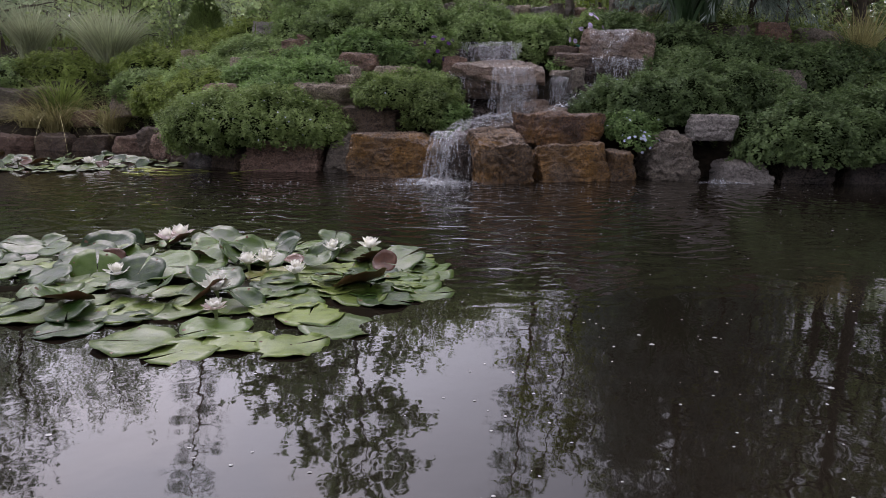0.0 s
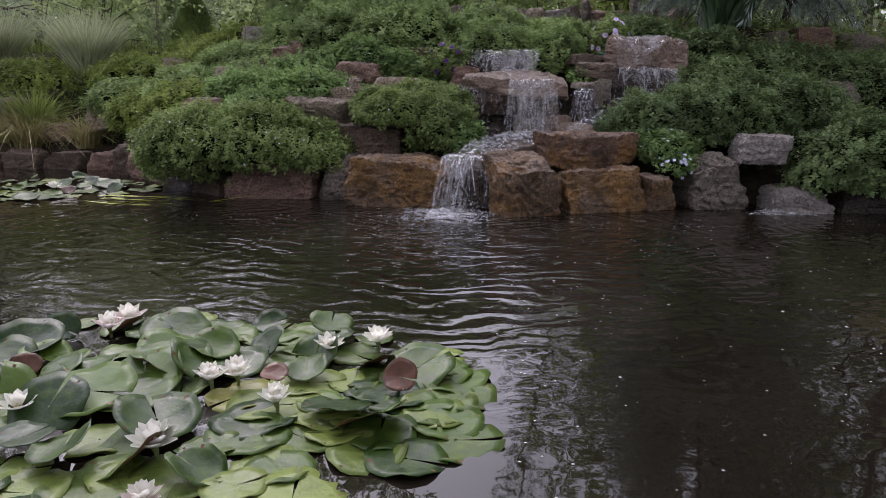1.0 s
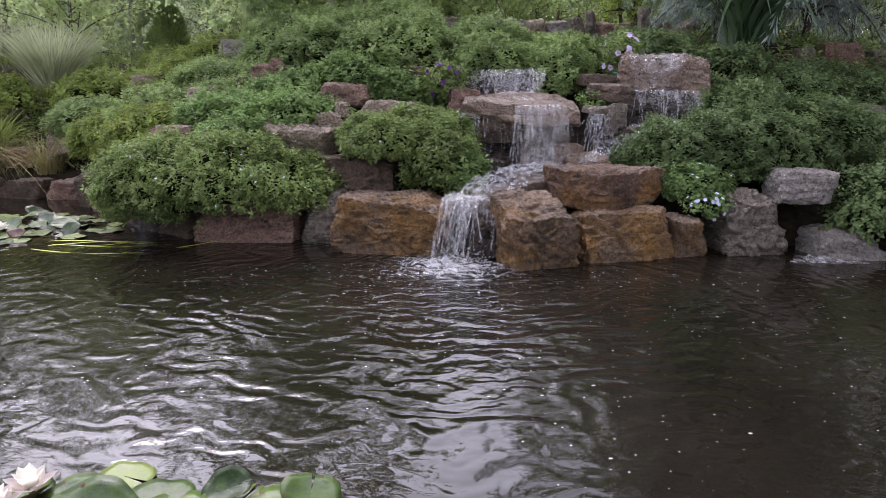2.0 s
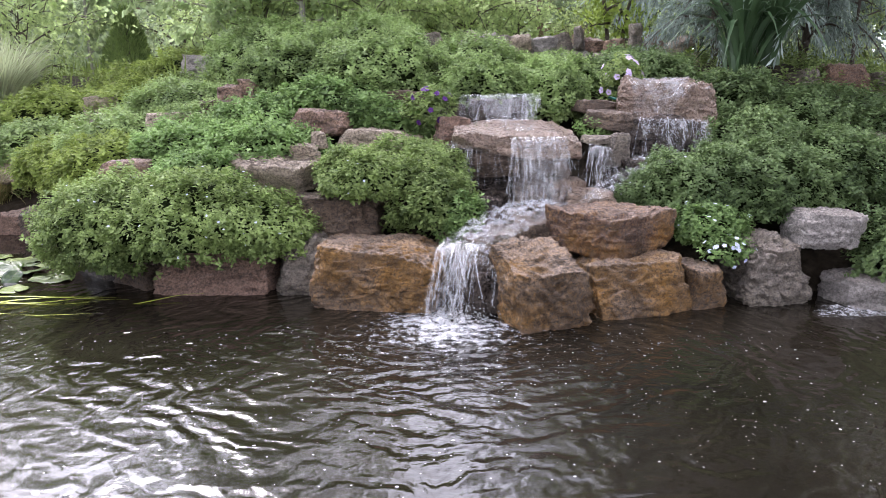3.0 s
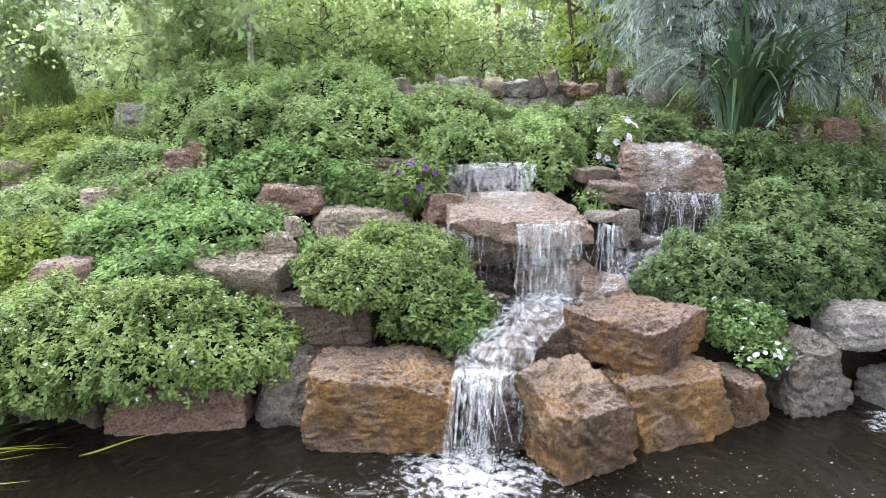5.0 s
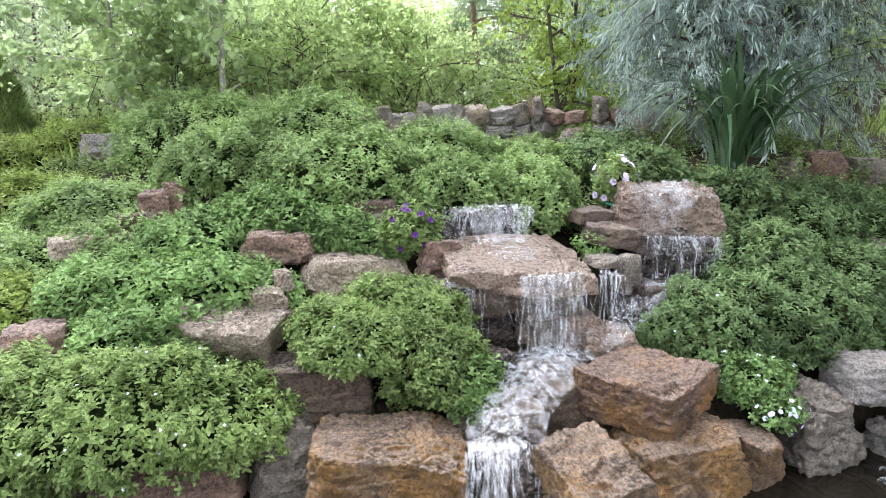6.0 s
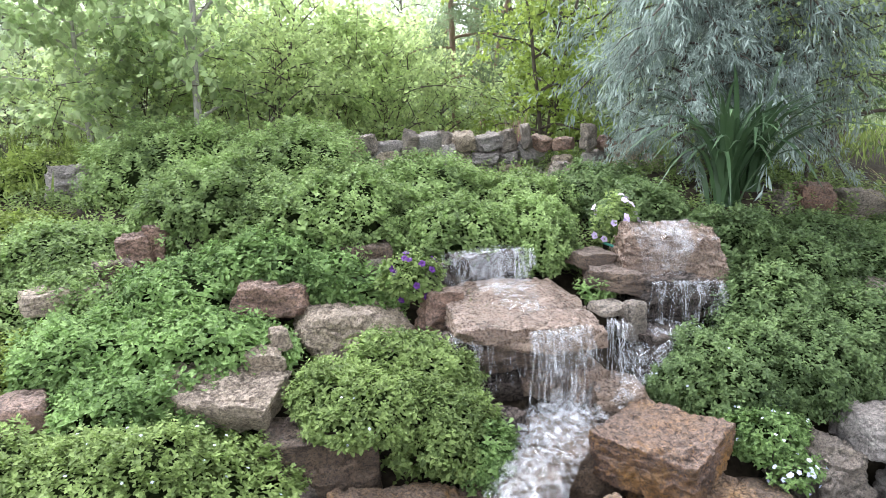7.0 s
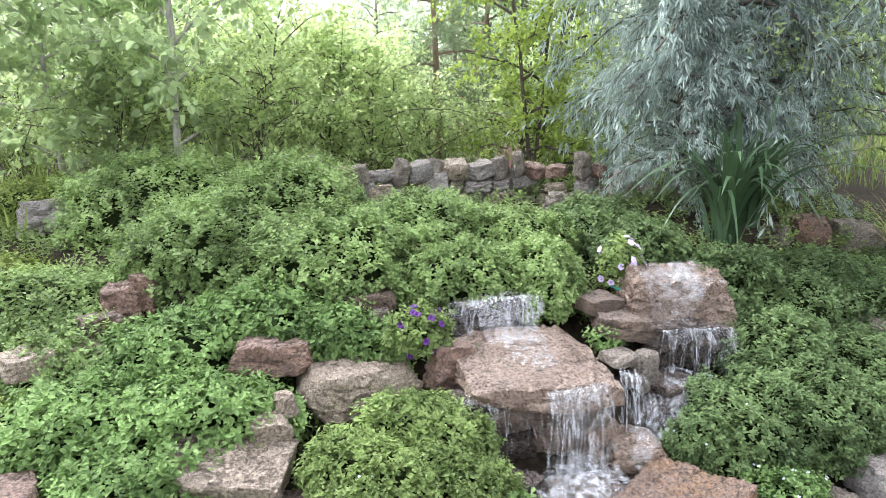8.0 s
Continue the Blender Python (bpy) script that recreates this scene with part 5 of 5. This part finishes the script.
def cone_bush(place, height, radius, seed):
    rng = np.random.default_rng(seed)
    root = thing("juniper", (place[0], place[1], float(ground_z(*place)) - 0.02), "dark green cone-shaped juniper on the hillside", "juniper")
    n = 9000
    u = rng.beta(1.0, 1.7, n)
    a = rng.uniform(0, 2 * np.pi, n)
    r = radius * (1 - u) ** 0.8 * (0.72 + 0.3 * rng.uniform(size=n) + 0.14 * np.sin(5 * a + 9 * u)) + 0.02
    p = np.stack([r * np.cos(a), r * np.sin(a), 0.03 + u * height], 1)
    ax = unit(np.stack([np.cos(a) * 0.6, np.sin(a) * 0.6, np.ones(n)], 1) + rng.normal(0, 0.3, (n, 3)))
    lv = Leaves(plain=True)
    lv.add(p, ax, rng.normal(size=(n, 3)), rng.uniform(0.04, 0.09, n), 0.2)
    piece("crown", lv.mesh("crown", JUNIPER), root)["kind"] = "stuff"
    t = Tubes()
    t.add([(0, 0, 0), (0, 0, height * 0.5), (0, 0, height * 0.9)], [0.04, 0.025, 0.006], 7)
    piece("trunk", t.mesh("trunk", DARKBARK), root)


cone_bush((-4.35, 12.3), 1.0, 0.36, 41)


def far_woods():
    """The uneven leafy edge of a wood all along the distance."""
    rng = np.random.default_rng(45)
    lv = Leaves(plain=True)
    for _ in range(420):
        a = rng.uniform(-1.05, 1.05)
        r = rng.uniform(23, 33)
        x, y = r * math.sin(a), r * math.cos(a)
        h = rng.uniform(2.6, 5.2) * (1.15 if abs(a + 0.35) > 0.5 else 0.9)
        n = 85
        u = rng.uniform(0, 1, n)
        w = rng.uniform(0.7, 1.5) * (1 - 0.75 * u ** 2)
        q = rng.uniform(0, 2 * np.pi, n)
        p = np.stack([x + w * np.cos(q), y + w * np.sin(q), 1.5 + u * h], 1) + rng.normal(0, 0.12, (n, 3))
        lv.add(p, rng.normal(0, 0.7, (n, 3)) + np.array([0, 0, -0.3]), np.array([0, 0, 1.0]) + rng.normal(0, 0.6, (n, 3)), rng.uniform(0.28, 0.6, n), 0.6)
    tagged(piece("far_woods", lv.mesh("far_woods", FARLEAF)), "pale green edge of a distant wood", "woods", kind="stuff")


far_woods()


def tuft(name, place, count, length, spread, width, mat, label, category, seed, arch=0.5, kind_stuff=True, lift=0.0):
    """Long blades that rise from one foot and arch outwards."""
    rng = np.random.default_rng(seed)
    z = float(ground_z(place[0], place[1])) - 0.01 + lift
    root = thing(name, (place[0], place[1], z), label, category)
    V, F, n = [], [], 0
    for _ in range(count):
        az, out = rng.uniform(0, 2 * np.pi), spread * rng.uniform(0.15, 1.0)
        L = length * rng.uniform(0.6, 1.1)
        s = np.linspace(0, 1, 9)
        r = out * s * L + arch * rng.uniform(0.2, 1.2) * s ** 2.5 * L * out
        h = L * (s - 0.45 * arch * rng.uniform(0.3, 1.4) * s ** 3 * (0.3 + out))
        foot = rng.normal(0, 0.03 + 0.04 * spread, 2)
        c = np.stack([foot[0] + r * np.cos(az), foot[1] + r * np.sin(az), h], 1)
        turn = az + math.pi / 2 + rng.normal(0, 0.5)
        side = np.array([np.cos(turn), np.sin(turn), 0])
        w = width * rng.uniform(0.7, 1.2) * np.interp(s, [0, 0.3, 0.8, 1], [0.8, 1.0, 0.6, 0.03]) / 2
        dip = np.array([0, 0, -1.0]) * (w * 0.35)[:, None]
        rows = np.stack([c - side * w[:, None], c + dip, c + side * w[:, None]])
        if not kind_stuff:
            piece("blade", mesh_from("blade", rows.reshape(-1, 3), grid_faces(3, 9), mat, True), root)
            continue
        V.append(rows.reshape(-1, 3))
        F.append(grid_faces(3, 9) + n)
        n += 27
    if kind_stuff:
        piece("foliage", mesh_from("foliage", np.concatenate(V), np.concatenate(F), mat, True), root)["kind"] = "stuff"
    return root


tuft("iris_clump", (2.50, 8.05), 66, 1.36, 0.30, 0.05, IRIS, "tall clump of arching sword-shaped iris leaves", "iris", 51, 2.6, False, 0.18)
tuft("iris_clump", (2.78, 8.12), 50, 1.28, 0.34, 0.05, IRIS, "tall clump of arching sword-shaped iris leaves", "iris", 52, 2.6, False, 0.18)
tuft("grey_brush", (-5.12, 10.4), 1300, 1.0, 0.66, 0.013, GREYBRUSH, "pale grey-green rounded brush on the bank", "shrub", 53, 0.5)
tuft("grey_brush", (-6.6, 10.9), 700, 0.9, 0.75, 0.012, GREYBRUSH, "pale grey-green rounded brush on the bank", "shrub", 54, 0.5)
tuft("grass_tuft", (-5.12, 9.05), 520, 0.82, 0.62, 0.009, GRASS, "arching tuft of green and straw grass", "grass", 55, 1.2)
tuft("grass_tuft", (-5.10, 8.86), 420, 0.72, 0.95, 0.008, DRYGRASS, "arching tuft of straw-coloured grass", "grass", 56, 1.8)
tuft("grass_tuft", (-4.42, 8.92), 260, 0.5, 0.8, 0.008, DRYGRASS, "arching tuft of straw-coloured grass", "grass", 57, 1.6)
tuft("grass_tuft", (-5.5, 9.0), 260, 0.5, 0.8, 0.008, DRYGRASS, "arching tuft of straw-coloured grass", "grass", 58, 1.6)
tuft("grass_tuft", (4.4, 7.9), 260, 0.7, 0.6, 0.008, DRYGRASS, "tall straw-coloured grass under the tree", "grass", 59, 0.8)
tuft("grass_tuft", (0.14, 7.34), 40, 0.16, 0.5, 0.006, GRASS, "small grass tuft on the wet slab", "grass", 60, 0.5, True, 0.34)


tuft("dry_shrub", (1.58, 10.2), 46, 0.42, 0.5, 0.008, DRYTWIG, "small dry pinkish shrub behind the stone wall", "shrub", 62, 0.3, True, 0.16)


def meadow():
    """Rough grass on the flat ground behind the bank."""
    rng = np.random.default_rng(61)
    n = 15000
    x, y = rng.uniform(-12, 12, n), rng.uniform(9.6, 20, n)
    keep = (y - shore_y(x) > 2.4) & ~((x > -1.8) & (x < 2.6) & (y < 10.4))
    p = np.stack([x, y, ground_z(x, y) - 0.01], 1)[keep]
    n = len(p)
    lv = Leaves(plain=True)
    lv.add(p, unit(np.array([0, 0, 1.0]) + rng.normal(0, 0.3, (n, 3))), rng.normal(size=(n, 3)), rng.uniform(0.12, 0.42, n), 0.06)
    tagged(piece("meadow_grass", lv.mesh("meadow_grass", GRASS)), "rough green grass behind the bank", "grass", kind="stuff")


meadow()


# ---- dry stone wall ----
wall = thing("dry_stone_wall", (1.0, 9.72, 1.4), "low dry stone wall of grey and pink stones at the hilltop", "wall")
rng = np.random.default_rng(71)
WALL_MESH = [weld(rock_mesh("stone", w, 0.22, h, 500 + i, m, n=11, rough=0.06, k=6)) for i, (w, h, m) in enumerate(
    [(0.24, 0.15, PALE), (0.20, 0.17, PINK), (0.28, 0.15, PALE), (0.18, 0.18, GREY), (0.26, 0.12, TAN), (0.14, 0.20, GREY), (0.30, 0.19, PALE), (0.34, 0.09, TAN)])]
WALL_SIZE = [0.24, 0.20, 0.28, 0.18, 0.26, 0.14, 0.30, 0.34]
for course in range(4):
    x = -1.75 + 0.07 * course
    while x < 1.6:
        k = int(rng.integers(0, 8))
        st = piece("stone", WALL_MESH[k], wall)
        bow = 0.24 * (1 - min(1.0, ((x + 0.1) / 1.5) ** 2))
        st.matrix_basis = pose(x + WALL_SIZE[k] / 2, bow + rng.normal(0, 0.045) - 0.3 * max(0.0, x - 0.35), -0.05 + 0.135 * course + rng.normal(0, 0.01), rng.normal(0, 9), rng.normal(0, 11), rng.normal(0, 18)) @ Matrix.Diagonal((rng.uniform(0.8, 1.15), rng.uniform(0.8, 1.2), rng.uniform(0.75, 1.4), 1.0))
        x += WALL_SIZE[k] * rng.uniform(0.9, 1.0)


# ---- flowers by the fall ----
def petunia_mesh(mat, size):
    ang, rad = np.linspace(0, 2 * np.pi, 20, endpoint=False), np.array([0.06, 0.2, 0.6, 0.9, 1.0])
    A, R = np.meshgrid(ang, rad, indexing="ij")
    lobe = 1 - 0.13 * np.cos(5 * A) * R
    v = np.stack([size * R * lobe * np.cos(A), size * R * lobe * np.sin(A), size * (np.interp(R, rad, [-0.5, -0.2, 0.0, 0.05, 0.0]) + 0.06 * np.sin(5 * A) * R)], -1)
    return mesh_from("flower", v.reshape(-1, 3), grid_faces(20, 5, True), mat, True)


def flowering(i, place, radii, leaf, mat, fmesh, count, label, seed):
    MOUNDS.append((np.array(place), np.array(radii)))
    root = leafy_mound(len(MOUNDS) - 1, place, radii, leaf, mat, label, 520, "petunia", "petunia_plant", slack=0.3)
    rng = np.random.default_rng(seed)
    for _ in range(count):
        d = unit(rng.normal(size=3) + np.array([-0.1, -1.0, 0.7]))
        p = np.array(place) + d * np.array(radii) * 1.12 - np.array(root.location)
        fl = piece("flower", fmesh, root)
        fl.matrix_basis = Matrix.Translation(p) @ Vector(d + rng.normal(0, 0.25, 3)).to_track_quat("Z", "Y").to_matrix().to_4x4()


flowering(0, (1.40, 7.80, 1.36), (0.17, 0.14, 0.20), 0.032, CATMINT, petunia_mesh(LILAC, 0.025), 16, "petunia plant with pale lilac flowers by the spring", 81)
flowering(1, (-0.17, 7.50, 1.12), (0.19, 0.15, 0.17), 0.034, CATMINT, petunia_mesh(PURPLE, 0.022), 14, "petunia plant with deep purple flowers by the slab", 82)
flowering(2, (1.60, 6.12, 0.29), (0.17, 0.09, 0.11), 0.030, MINT, petunia_mesh(PALEBLUE, 0.013), 18, "trailing plant with pale lilac flowers on the boulders", 83)

MOUNDS.append((np.array((1.10, 7.44, 0.98)), np.array((0.14, 0.10, 0.11))))
leafy_mound(len(MOUNDS) - 1, (1.10, 7.44, 0.98), (0.14, 0.10, 0.11), 0.03, MINT, "small leafy plant growing between the stones", 700, "plant", "small_plant", slack=0.3)

hose = Tubes()
hose.add([(1.30, 7.78, 1.24), (1.35, 7.64, 1.22), (1.45, 7.56, 1.14), (1.62, 7.60, 1.04), (1.86, 7.56, 1.07), (1.98, 7.44, 1.14), (2.08, 7.52, 1.12)], [0.011] * 7, 8)
tagged(piece("hose", hose.mesh("hose", HOSE)), "thin green rubber hose lying on the stones", "hose")


# ---- water lilies ----
def pad_mesh(seed, mat, cup):
    """A round leaf with one slit, a little wavy, with a dark red underside."""
    rng = np.random.default_rng(seed)
    m, k = 30, 5
    ang = np.linspace(0.07, 2 * np.pi - 0.07, m)
    rad = np.linspace(0.03, 1, k)
    A, R = np.meshgrid(ang, rad, indexing="ij")
    ph = rng.uniform(0, 6, 3)
    edge = 1 + 0.05 * np.sin(2 * A + ph[0]) * R + 0.025 * np.sin(5 * A + ph[1]) * R
    bend = R * np.cos(A + ph[0])
    h = 0.25 * cup * R ** 2 + 0.9 * cup * bend ** 2 + 0.06 * R ** 3 * np.sin(3 * A + ph[2]) + 0.03 * R ** 4 * np.sin(8 * A + ph[1]) - 0.02
    top = np.stack([R * edge * np.cos(A), R * edge * np.sin(A), h], -1).reshape(-1, 3)
    under = top - np.array([0, 0, 0.010])
    f = grid_faces(m, k)
    rim = np.array([(i * k + k - 1, (i + 1) * k + k - 1, (i + 1) * k + k - 1 + m * k, i * k + k - 1 + m * k) for i in range(m - 1)])
    faces = np.concatenate([f, f[:, ::-1] + m * k, rim])
    slots = np.concatenate([np.zeros(len(f)), np.ones(len(f)), np.full(len(rim), 2)])
    return mesh_from("lily_pad", np.concatenate([top, under]), faces, [mat, PADUNDER], slots < 2, np.where(slots == 2, 0, slots))


PADS = [pad_mesh(600 + i, m, c) for i, (m, c) in enumerate([(PADTOP, 0.05), (PADTOP, 0.14), (PADTOP, 0.30), (PADPALE, 0.0), (PADPALE, 0.03), (PADYELLOW, 0.02), (PADRED, 0.28)])]


def lily_patch(outline, count, seed, group, raised, size=(0.065, 0.112), gap=0.085):
    rng = np.random.default_rng(seed)
    (cx, cy), (rx, ry) = outline
    put = []
    for _ in range(count * 60):
        if len(put) >= count:
            break
        u, a = math.sqrt(rng.uniform()), rng.uniform(0, 2 * math.pi)
        x, y = cx + rx * u * math.cos(a), cy + ry * u * math.sin(a)
        if all((x - q[0]) ** 2 + (y - q[1]) ** 2 > gap ** 2 for q in put):
            put.append((x, y, u))
    for x, y, u in put:
        up = rng.uniform() < raised * (1.15 - u ** 3)
        k = (int(rng.integers(0, 3)) if up else int(rng.integers(3, 5))) if rng.uniform() < 0.988 else 5
        if not up and rng.uniform() < 0.35:
            k = 0
        red = up and rng.uniform() < 0.07
        k = 6 if red else k
        s = rng.uniform(*size) * (0.6 if red else 1.0)
        z = rng.uniform(0.012, 0.05) if up else 0.004 + rng.uniform(0, 0.004)
        tilt = np.clip(rng.normal(0, 14 if up else 0.7, 2), -32, 32)
        ob = new("lily_pad", PADS[k])
        ob.matrix_basis = pose(x, y, z, tilt[0] + (26 if red else 7 if up else 0), tilt[1], 0) @ pose(0, 0, 0, 0, 0, rng.uniform(0, 360)) @ Matrix.Scale(s, 4)
        words = "young reddish lily pad rising from the water" if red else "green lily pad tilted up above the water" if up else ("yellowing lily pad flat on the water" if k == 5 else "pale green lily pad lying flat on the water")
        tagged(ob, words, "lily pad", group)
    return put


lily_patch(((-1.0, 2.70), (0.97, 0.60)), 118, 91, "lily pads of the near patch", 0.58, (0.055, 0.118), 0.072)
lily_patch(((-0.68, 2.10), (0.42, 0.26)), 12, 92, "lily pads of the near patch", 0.0, (0.085, 0.115), 0.14)
lily_patch(((-0.28, 2.62), (0.28, 0.30)), 12, 94, "lily pads of the near patch", 0.0, (0.085, 0.115), 0.13)
lily_patch(((-3.72, 6.72), (1.0, 0.70)), 80, 93, "lily pads of the far patch", 0.5, (0.07, 0.115), 0.10)


def petal_mesh(mat):
    u, v = np.meshgrid(np.linspace(0, 1, 7), np.linspace(-1, 1, 5), indexing="ij")
    w = 0.30 * np.sin(np.pi * np.clip(u * 0.86 + 0.14, 0, 1)) ** 0.8
    return mesh_from("petal", np.stack([v * w, u, 0.16 * v * v * w * 2 + 0.16 * u * u], -1).reshape(-1, 3), grid_faces(7, 5), mat, True)


PETALS = [petal_mesh(PETAL), petal_mesh(PETALPINK)]
tip_v, tip_f, tip_n = [], [], 0
for j in range(16):
    a = 2.4 * j
    tv, tf = tube([(0.05 * math.cos(a), 0.05 * math.sin(a), 0.02), (0.14 * math.cos(a), 0.14 * math.sin(a), 0.2), (0.16 * math.cos(a), 0.16 * math.sin(a), 0.34)], [0.025, 0.022, 0.008], 4)
    tip_v.append(tv)
    tip_f.append(tf + tip_n)
    tip_n += len(tv)
STAMENS = mesh_from("stamens", np.concatenate(tip_v), np.concatenate(tip_f), STAMEN, True)


def lily_flower(x, y, size, blush, opening, seed, z=0.05):
    rng = np.random.default_rng(seed)
    words = "blush white water lily flower half open" if blush else "white water lily flower open above the pads"
    size, z = size * 1.05, z - 0.012
    root = thing("water_lily", (x, y, z), words, "water lily", "water lily flowers")
    for ring, (n, lift, s) in enumerate([(7, 20, 1.0), (7, 42, 0.92), (6, 62, 0.75)]):
        for j in range(n):
            pt = piece("petal", PETALS[1 if blush and ring == 0 else 0], root)
            pt.matrix_basis = pose(0, 0, 0.004 * ring, 0, 0, 360 / n * j + 25 * ring + rng.normal(0, 4)) @ pose(0, 0, 0, lift * opening + rng.normal(0, 5), 0, 0) @ Matrix.Scale(size * s, 4)
    st = piece("stamens", STAMENS, root, "bright yellow stamens")
    st.matrix_basis = Matrix.Scale(size, 4)
    st["kind"] = "stuff"
    t = Tubes()
    t.add([(0, 0, -z - 0.06), (0.004, 0, -z * 0.5), (0, 0, 0.004)], [0.005, 0.005, 0.009], 6)
    piece("stalk", t.mesh("stalk", STEM), root)


for i, (x, y, s, b, o) in enumerate([(-0.455, 2.94, 0.056, 0, 1.2), (-0.316, 3.01, 0.058, 0, 1.0), (-0.522, 2.57, 0.052, 0, 1.5), (-0.672, 2.73, 0.058, 0, 1.3), (-0.735, 2.70, 0.052, 0, 1.2),
                                     (-1.185, 3.18, 0.066, 1, 1.1), (-1.215, 3.10, 0.06, 1, 1.3), (-0.727, 2.34, 0.064, 0, 0.95), (-1.137, 2.51, 0.05, 0, 1.1), (-0.66, 2.14, 0.042, 1, 0.8), (-3.45, 6.55, 0.075, 0, 1.0), (-4.1, 6.5, 0.07, 0, 1.0)]):
    lily_flower(x, y, s, b, o, 700 + i, 0.042 if y < 4 else 0.045)

# fallen reeds on the water
for i, (x, y, a, L) in enumerate([(-2.85, 6.12, 8, 0.75), (-2.9, 6.18, 3, 0.85), (-2.8, 6.06, 14, 0.6), (-2.9, 6.0, -4, 0.8), (-2.75, 6.22, 1, 0.55), (-2.0, 6.18, 12, 0.4)]):
    s = np.linspace(0, 1, 10)
    w = 0.012 * np.interp(s, [0, 0.2, 1], [0.6, 1, 0.05])
    c = np.stack([s * L, 0.05 * np.sin(2 * s + i), 0.012 + 0.012 * np.sin(4 * s + i)], 1)
    rows = np.stack([c + np.array([0, 1, 0]) * w[:, None], c + np.array([0, 0, -0.3]) * w[:, None], c - np.array([0, 1, 0]) * w[:, None]])
    ob = new("reed_leaf", mesh_from("reed_leaf", rows.reshape(-1, 3), grid_faces(3, 10), REED, True))
    ob.matrix_basis = pose(x, y, 0, 0, 0, a)
    tagged(ob, "yellow-green fallen reed leaf floating on the pond", "reed", "fallen reed leaves")
